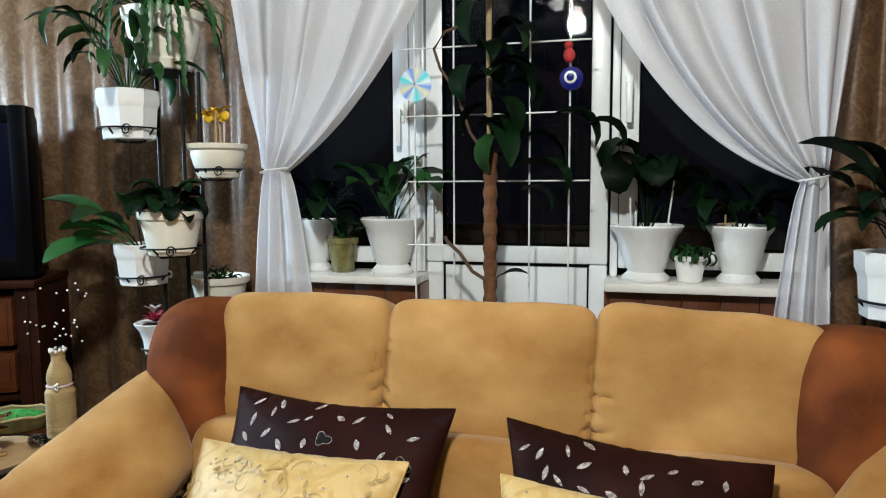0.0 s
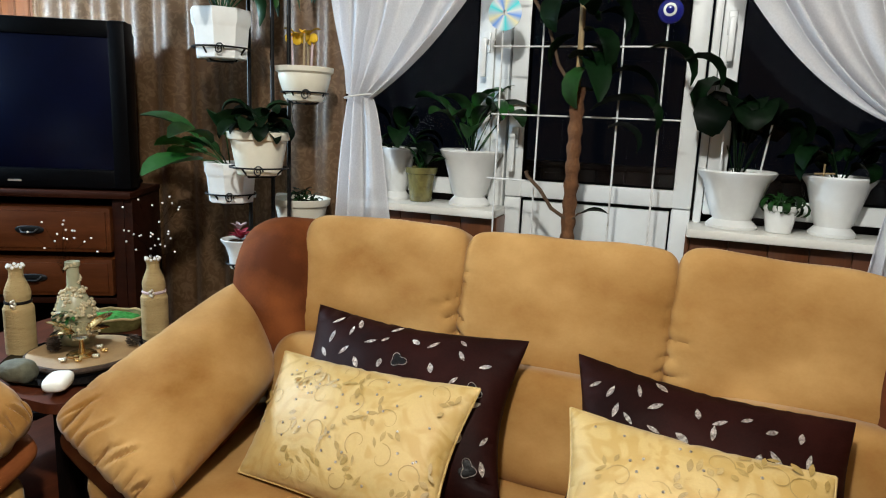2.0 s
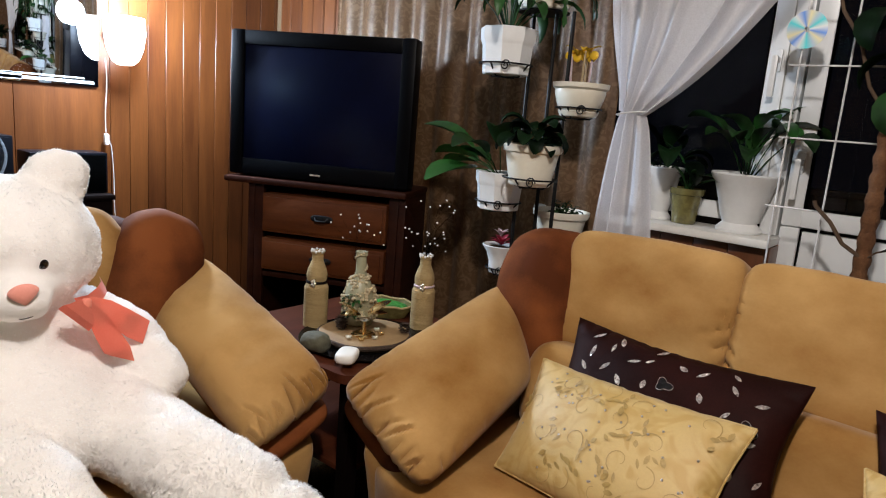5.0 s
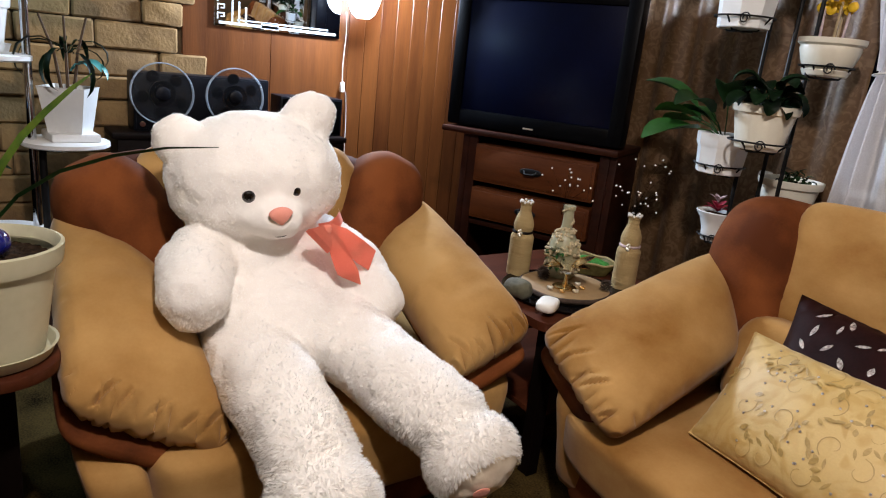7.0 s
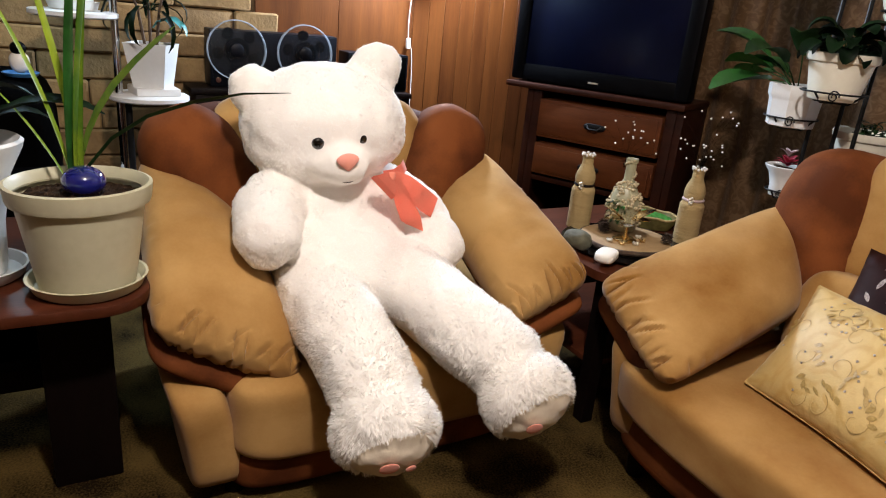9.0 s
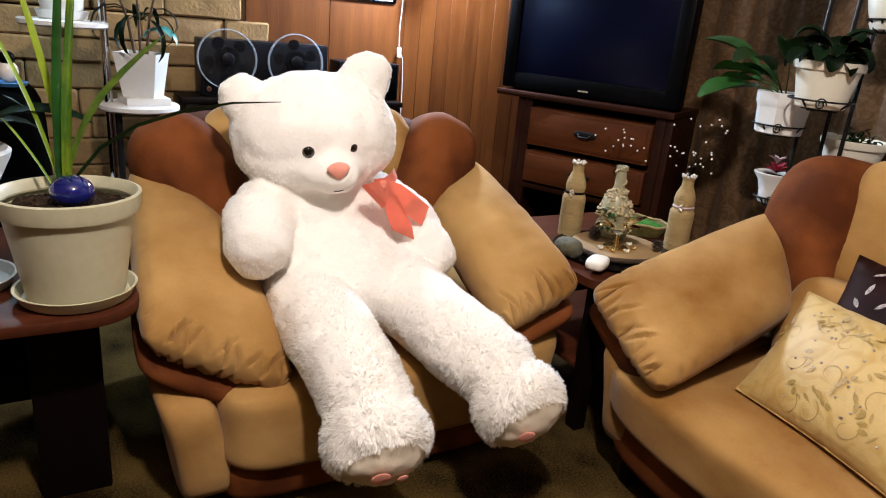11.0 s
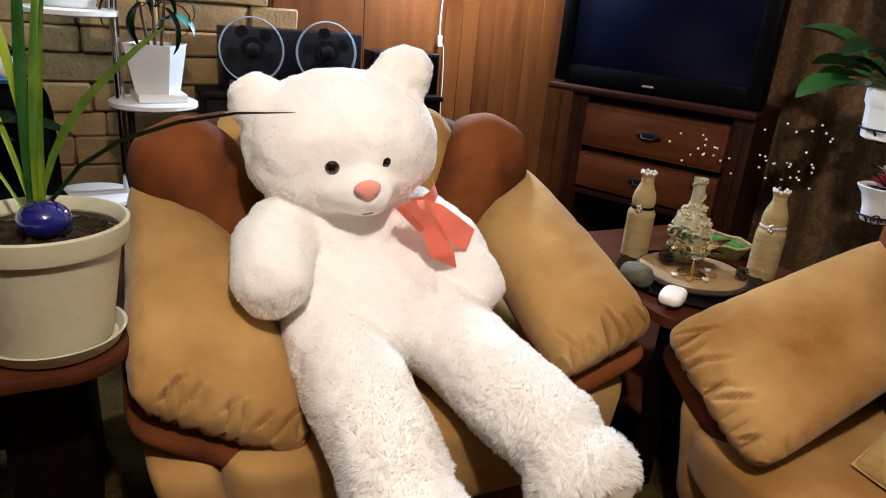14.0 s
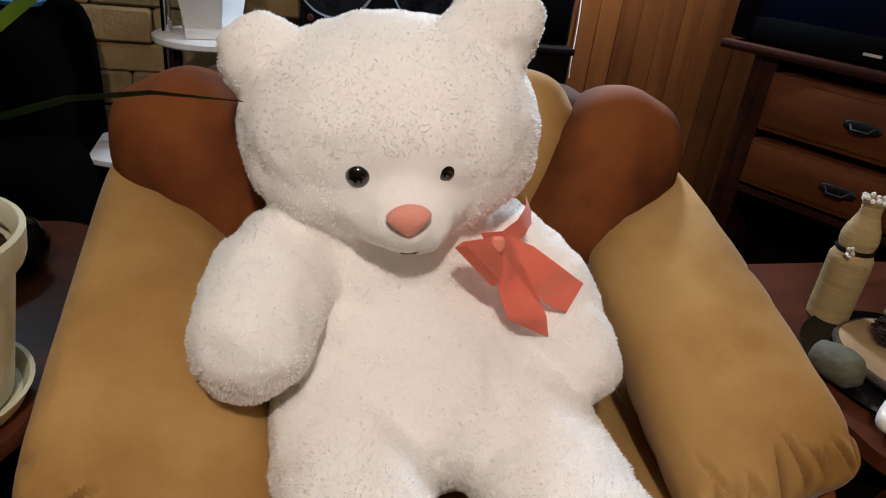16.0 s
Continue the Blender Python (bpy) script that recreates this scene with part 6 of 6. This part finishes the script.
ZM = TT + 0.001
mo = thing("moss_basket", (-1.36, 1.935, ZM), "shallow oval basket filled with green moss", "basket")
q = (-1.36, 1.935)
sc = Matrix.Diagonal((1.0, 0.62, 1, 1))
part("basket", lathe([(0, 0.002), (0.085, 0.002), (0.105, 0.030), (0.112, 0.045), (0.106, 0.045), (0.098, 0.030), (0, 0.012)], (*q, ZM), 36, m=turn(0, 0, 26) @ sc), JARGLASS, mo)
b = lathe([(0.098, 0.030), (0.080, 0.040), (0.05, 0.046), (0, 0.050)], (*q, ZM), 36, m=turn(0, 0, 26) @ sc)
bmesh.ops.subdivide_edges(b, edges=b.edges[:], cuts=2, use_grid_fill=True)
crease(b, 0.006, 60, 3)
part("moss", b, MOSS, mo, "bright green moss")
part("rim", tube([tuple((Matrix.Translation((*q, ZM)) @ turn(0, 0, 26) @ Vector((0.111 * math.cos(a * 0.2618), 0.069 * math.sin(a * 0.2618), 0.046 + 0.003 * math.sin(a * 2))))) for a in range(25)], 0.004, 6), TWINE, mo)

b = ball((-1.085, 1.505, Z + 0.021), (0.030, 0.047, 0.017), m=turn(0, 0, 32), power=3.2, cuts=9)
solo("earphone_case", b, SOAP, (-1.085, 1.505, Z + 0.004), "smooth white oval plastic case on the side table", "case")
b = ball((-1.215, 1.503, Z + 0.026), (0.045, 0.036, 0.027), m=turn(0, 0, 20), power=2.6, cuts=9)
crease(b, 0.007, 22, 5)
solo("stone", b, GREYSTONE, (-1.215, 1.503, Z), "rough grey-green stone on the side table", "stone")

# ---- plant table beside the armchair ----
pt = thing("plant_table", (-1.48, -0.2, 0), "mahogany table with rounded corners and dark legs", "table")
b = box((-1.82, -0.75, 0.514), (-1.140, 0.290, 0.540), 0)
vert = [e for e in b.edges if abs(e.verts[0].co.z - e.verts[1].co.z) > 0.01]
bmesh.ops.bevel(b, geom=vert, offset=0.11, segments=8, affect="EDGES", profile=0.5)
flat = [e for e in b.edges if abs(e.verts[0].co.z - e.verts[1].co.z) < 0.001 and len(e.link_faces) == 2 and abs(e.link_faces[0].normal.dot(e.link_faces[1].normal)) < 0.3]
bmesh.ops.bevel(b, geom=flat, offset=0.005, segments=2, affect="EDGES", profile=0.5)
part("tabletop", b, TABLETOP, pt)
for y0, y1 in ((0.055, 0.205), (-0.68, -0.53)):
    b = box((-1.72, y0, 0.0), (-1.30, y1, 0.513), 0.006)
    part("leg", b, DARKWOOD, pt, "broad dark wooden leg")
part("stretcher", box((-1.54, -0.525, 0.18), (-1.48, 0.05, 0.24), 0.005), DARKWOOD, pt)

at = (-1.265, 0.168, 0.5405)
p = potted("potted_plant", at, 0.139, 0.228, "plain", POTG, "strap-leaved plant and blue ball in a fluted cream pot", soil=0.90, saucer=0.122)
b = bmesh.new()
for k in range(40):
    a = k * 0.15708
    q0, q1 = 0.099, 0.121
    tube([(at[0] + q0 * math.cos(a), at[1] + q0 * math.sin(a), at[2] + 0.035), (at[0] + q1 * math.cos(a), at[1] + q1 * math.sin(a), at[2] + 0.178)], 0.0006, 5, b)
part("fluting", b, POTG, p)
gb = thing("glass_ball", (-1.255, 0.178, at[2] + 0.214), "cobalt blue glass dome on the potting soil", "glass ball")
part("dome", ball((-1.252, 0.176, at[2] + 0.240), (0.043, 0.043, 0.033), seg=28), COBALT, gb)
LEAVES = ((60, 86, 0.62, 0.022, 0.12), (140, 87, 0.60, 0.020, 0.15), (20, 84, 0.55, 0.018, 0.18), (228, 77, 0.52, 0.014, 0.3), (215, 83, 0.52, 0.016, 0.2), (225, 58, 0.36, 0.008, 0.35))
for k, (a, e, ln, w, dr) in enumerate(LEAVES):
    part("leaf", blade((at[0] - 0.03 + 0.01 * math.cos(k), at[1] - 0.005 + 0.012 * math.sin(k * 2), at[2] + 0.205), a, e, ln, w, dr, 12, 0.2, 0.55, 0.5 * math.sin(k * 3)), STRAP if k != 2 else LEAFB, p, sharp=80)
arc = ((-1.295, 0.152, 0.742), (-1.290, 0.185, 0.80), (-1.275, 0.235, 0.865), (-1.245, 0.305, 0.918), (-1.195, 0.395, 0.958), (-1.135, 0.480, 0.984), (-1.074, 0.561, 0.996))
part("leaf", strip(arc, (0.007, 0.010, 0.011, 0.011, 0.010, 0.007, 0.002), [(0.55, -0.35, 0.7)] * 7, 0.001), LEAF, p, sharp=80)

arc = ((-1.285, 0.165, 0.745), (-1.299, 0.177, 0.823), (-1.320, 0.194, 0.872), (-1.348, 0.216, 0.914), (-1.395, 0.252, 0.961), (-1.449, 0.302, 1.008), (-1.509, 0.359, 1.054), (-1.566, 0.408, 1.086))
part("leaf", strip(arc, (0.008, 0.014, 0.018, 0.020, 0.020, 0.018, 0.014, 0.003), [(0.55, -0.45, 0.65)] * 8, 0.001), STRAP, p, sharp=80)

at = (-1.38, -0.06, 0.5405)
p = potted("potted_plant", at, 0.128, 0.29, "flared", POTW, "dark rosette plant in a white flared pot", soil=0.9, saucer=0.115)
leafy(p, crown(at, 0.29, 0.9), 10, 0.24, 0.05, LEAFD, 131, stem=0.4, elev=(30, 80), droop=1.0)

vase = solo("vase", lathe([(0, 0), (0.03, 0), (0.055, 0.02), (0.062, 0.05), (0.045, 0.085), (0.022, 0.10), (0.026, 0.112), (0.020, 0.112), (0.016, 0.10), (0, 0.09)], (-1.62, 0.165, 0.5405), 28), TRAY, (-1.62, 0.165, 0.5405), "small glossy black vase on the plant table", "vase")

# ---- tiered plant shelf by the stone wall ----
ps = thing("plant_shelf", (-2.5, 0.325, 0), "chrome pole stand with round white shelves", "plant stand")
part("pole", tube([(-2.5, 0.325, 0.02), (-2.5, 0.325, 0.9), (-2.5, 0.325, 1.75)], 0.014, 12), CHROME, ps, "chrome pole")
part("pole", tube([(-2.47, 0.352, 0.02), (-2.47, 0.352, 0.76)], 0.012, 12), IRON, ps, "black pole")
part("foot", lathe([(0, 0), (0.17, 0), (0.175, 0.008), (0.165, 0.018), (0, 0.022)], (-2.5, 0.325, 0), 40), POTW, ps)
for x, y, z in ((-2.5, 0.428, 0.765), (-2.5, 0.20, 1.048), (-2.47, 0.215, 0.452), (-2.5, 0.44, 1.36)):
    part("shelf", lathe([(0, 0), (0.135, 0), (0.142, 0.005), (0.142, 0.018), (0.136, 0.022), (0, 0.022)], (x, y, z), 44), POTW, ps)
gl = thing("plant_lamp", (-2.5, 0.12, 1.56), "cool glowing tube lamp clipped over the plant shelf", "plant lamp")
part("housing", box((-2.52, -0.10, 1.555), (-2.44, 0.31, 1.585), 0.006), POTW, gl)
part("tube", tube([(-2.48, -0.08, 1.545), (-2.48, 0.29, 1.545)], 0.009, 10), PLANTLAMP, gl, "glowing cool tube")
part("clip", box((-2.515, 0.305, 1.55), (-2.485, 0.345, 1.59), 0.004), IRON, gl)
at = (-2.50, 0.445, 0.788)
p = potted("potted_plant", at, 0.082, 0.185, "square", POTW, "thin-stemmed teal-leaved plant in a square white pot", soil=0.9)
part("saucer", box((at[0] - 0.078, at[1] - 0.078, at[2] - 0.0005), (at[0] + 0.078, at[1] + 0.078, at[2] + 0.028), 0.006, m=around(at, 0, 0, 8)), POTW, p)
for k, (dx, dy) in enumerate(((0.0, -0.02), (0.01, 0.015), (-0.02, 0.0))):
    part("stem", tube([(at[0] + dx, at[1] + dy, at[2] + 0.16), (at[0] + dx * 2, at[1] + dy * 2, at[2] + 0.30), (at[0] + dx * 3, at[1] + dy * 4, at[2] + 0.42)], 0.006, 6, taper=0.6), BARK, p)
leafy(p, (at[0], at[1], at[2] + 0.30), 9, 0.20, 0.024, LEAFD, 141, stem=0.2, elev=(0, 60), droop=1.6)
leafy(p, (at[0], at[1], at[2] + 0.24), 3, 0.10, 0.040, TEAL, 142, stem=0.6, elev=(10, 40), droop=1.2, az=(20, 90))
at = (-2.5, 0.20, 1.071)
p = potted("potted_plant", at, 0.09, 0.16, "plain", POTW, "leafy plant in a white pot on the shelf", soil=0.9, saucer=0.085)
leafy(p, crown(at, 0.16), 9, 0.20, 0.04, LEAF, 151, stem=0.5, elev=(30, 80), droop=1.2)

# ---- tape deck on a low sideboard, mirror and wall lamp ----
sb_ = thing("sideboard", (-2.68, 1.1, 0), "low dark sideboard standing against the wall", "sideboard")
part("body", box((-2.86, 0.62, 0.04), (-2.672, 1.600, 0.765), 0.006), DARKWOOD, sb_)
part("top", box((-2.87, 0.60, 0.766), (-2.660, 1.607, 0.79), 0.006), DARKWOOD, sb_)
part("plinth", box((-2.84, 0.64, 0.0), (-2.69, 1.590, 0.039), 0.004), DARKWOOD, sb_)
dk = thing("tape_deck", (-2.76, 0.95, 0.791), "black reel-to-reel tape deck with two clear reels", "tape deck")
part("body", box((-2.86, 0.69, 0.791), (-2.725, 1.245, 1.025), 0.008), DECK, dk)
part("front_plate", box((-2.726, 0.70, 0.80), (-2.722, 1.232, 1.018), 0.002), DECK, dk)
def ring_of(radius, m, z, n=48):
    return [tuple(m @ Vector((radius * math.cos(a * 6.2832 / n), radius * math.sin(a * 6.2832 / n), z))) for a in range(n + 1)]


for y in (0.795, 1.088):
    m = Matrix.Translation((-2.70, y, 0.948)) @ turn(0, 90, 0)
    rl = part("reel", lathe([(0.028, -0.006), (0.118, -0.006), (0.121, -0.004), (0.121, -0.002), (0.028, -0.002), (0.028, -0.006)], (0, 0, 0), 48, m=m), REEL, dk, "clear plastic reel")
    part("flange", lathe([(0.028, 0.010), (0.119, 0.010), (0.121, 0.012), (0.119, 0.014), (0.028, 0.014), (0.028, 0.010)], (0, 0, 0), 48, m=m), REEL, rl)
    for z in (-0.004, 0.012):
        part("rim", tube(ring_of(0.120, m, z), 0.0026, 6), REEL_RIM, rl)
    part("tape_pack", lathe([(0.030, -0.001), (0.050, -0.001), (0.050, 0.009), (0.030, 0.009), (0.030, -0.001)], (0, 0, 0), 40, m=m), TVBLACK, rl)
    for k in range(5):
        a = k * 1.2566 + y * 3
        b = ball((0, 0, 0), (1, 1, 1), m=m @ turn(0, 0, math.degrees(a)) @ Matrix.Translation((0.076, 0, 0.0005)) @ Matrix.Diagonal((0.022, 0.025, 0.001, 1)), seg=18)
        part("window", b, TVBLACK, rl)
    part("hub", lathe([(0, -0.02), (0.028, -0.02), (0.028, 0.018), (0.02, 0.022), (0, 0.022)], (0, 0, 0), 24, m=m), DECK, rl)
for y in (0.72, 0.86, 0.95, 1.02, 1.18):
    part("knob", lathe([(0, 0), (0.012, 0), (0.011, 0.014), (0, 0.015)], (0, 0, 0), 16, m=Matrix.Translation((-2.722, y, 0.822)) @ turn(0, 90, 0)), CHROME, dk)
sp = thing("loudspeaker", (-2.78, 1.42, 0.791), "small black loudspeaker beside the tape deck", "loudspeaker")
part("cabinet", box((-2.86, 1.300, 0.791), (-2.72, 1.602, 0.962), 0.006), DECK, sp)
part("grille", box((-2.721, 1.310, 0.80), (-2.714, 1.592, 0.953), 0.004), MATTE, sp)

mi = thing("mirror", (-2.89, 1.35, 1.24), "wall mirror with an etched meander border", "mirror")
MY0, MY1, MZ0, MZ1 = 1.05, 1.645, 1.235, 1.90
part("glass", box((-2.897, MY0, MZ0), (-2.889, MY1, MZ1), 0.001), MIRROR, mi)
X = (-2.8885, -2.8878)
part("band", box((X[0], MY0 + 0.02, MZ0 + 0.010), (X[1], MY1 - 0.02, MZ0 + 0.022), 0), ETCH, mi)
part("band", box((X[0], MY0 + 0.10, MZ0 + 0.030), (X[1], MY1 - 0.06, MZ0 + 0.036), 0), ETCH, mi)
part("band", box((X[0], 1.26, MZ0 + 0.006), (X[1], 1.34, MZ0 + 0.034), 0), ETCH, mi)
for y, h in ((MY0 + 0.075, 0.13), (MY0 + 0.105, 0.11), (MY0 + 0.135, 0.09)):
    part("stripe", box((X[0], y, MZ0 + 0.024), (X[1], y + 0.008, MZ0 + h), 0), ETCH, mi)
z = MZ0 + 0.03
while z < MZ1 - 0.05:
    b = box((X[0], MY0 + 0.012, z), (X[1], MY0 + 0.018, z + 0.028), 0)
    box((X[0], MY0 + 0.018, z + 0.022), (X[1], MY0 + 0.046, z + 0.028), 0, b)
    box((X[0], MY0 + 0.040, z + 0.008), (X[1], MY0 + 0.046, z + 0.022), 0, b)
    box((X[0], MY0 + 0.028, z + 0.008), (X[1], MY0 + 0.040, z + 0.013), 0, b)
    part("meander", b, ETCH, mi)
    z += 0.036

wl = thing("wall_lamp", (-2.89, 1.72, 1.30), "glowing white glass wall lamp with a pull cord", "wall lamp")
part("backplate", lathe([(0, 0), (0.05, 0), (0.05, 0.012), (0.03, 0.02), (0, 0.02)], (0, 0, 0), 28, m=Matrix.Translation((-2.899, 1.72, 1.46)) @ turn(0, 90, 0)), CHROME, wl)
part("arm", tube([(-2.88, 1.72, 1.46), (-2.84, 1.72, 1.44), (-2.80, 1.72, 1.42)], 0.007, 8), CHROME, wl)
b = lathe([(0.03, 0.0), (0.055, 0.02), (0.075, 0.07), (0.085, 0.14), (0.080, 0.20), (0.076, 0.20), (0.07, 0.07), (0.045, 0.02), (0.0, 0.008)], (-2.80, 1.72, 1.34), 32)
part("shade", b, SCONCE, wl, "glowing frosted glass shade")
cord = [(-2.872 + 0.002 * math.sin(k), 1.668 + 0.004 * math.sin(k * 0.7) + 0.0022 * k * (k > 8), 1.36 - k * 0.042) for k in range(18)]
part("cord", tube(cord, 0.002, 6), ROD, wl, "thin white cord")
part("switch", box((-2.882, 1.657, 0.985), (-2.862, 1.677, 1.035), 0.006), ROD, wl, "white cord switch")

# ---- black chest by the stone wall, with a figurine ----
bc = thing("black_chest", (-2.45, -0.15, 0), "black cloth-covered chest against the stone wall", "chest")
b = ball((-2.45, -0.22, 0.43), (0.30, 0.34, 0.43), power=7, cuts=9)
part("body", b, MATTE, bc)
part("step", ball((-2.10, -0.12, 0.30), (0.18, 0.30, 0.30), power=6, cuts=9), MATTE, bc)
fg = thing("figurine", (-2.33, 0.03, 0.86), "small black and white glazed figurine in a blue dish", "figurine")
b = lathe([(0, 0), (0.045, 0), (0.055, 0.012), (0.05, 0.014), (0.04, 0.006), (0, 0.005)], (-2.33, 0.03, 0.86), 24)
part("dish", b, BLUEBAND, fg)
b = ball((-2.33, 0.03, 0.905), (0.028, 0.03, 0.036), seg=16)
part("body", b, SOAP, fg)
b = ball((-2.325, 0.03, 0.948), (0.022, 0.024, 0.022), seg=16)
part("head", b, TVBLACK, fg)
cl = thing("ceiling_lamp", (0.10, 0.42, 2.40), "ceiling lamp with three glowing globes", "ceiling lamp")
part("rose", lathe([(0, 0.15), (0.06, 0.15), (0.05, 0.12), (0.012, 0.10), (0.012, 0.04), (0.03, 0.03), (0, 0.02)], (0.10, 0.42, 2.40), 24), CHROME, cl)
for k in range(3):
    a = k * 2.094 + 0.4
    q = (0.10 + 0.16 * math.cos(a), 0.42 + 0.16 * math.sin(a), 2.42)
    part("arm", tube([(0.10, 0.42, 2.44), ((0.10 + q[0]) / 2, (0.42 + q[1]) / 2, 2.47), (q[0], q[1], 2.46)], 0.006, 8), CHROME, cl)
    part("globe", ball(q, (0.05, 0.05, 0.05), seg=18), BULB, cl, "glowing globe")
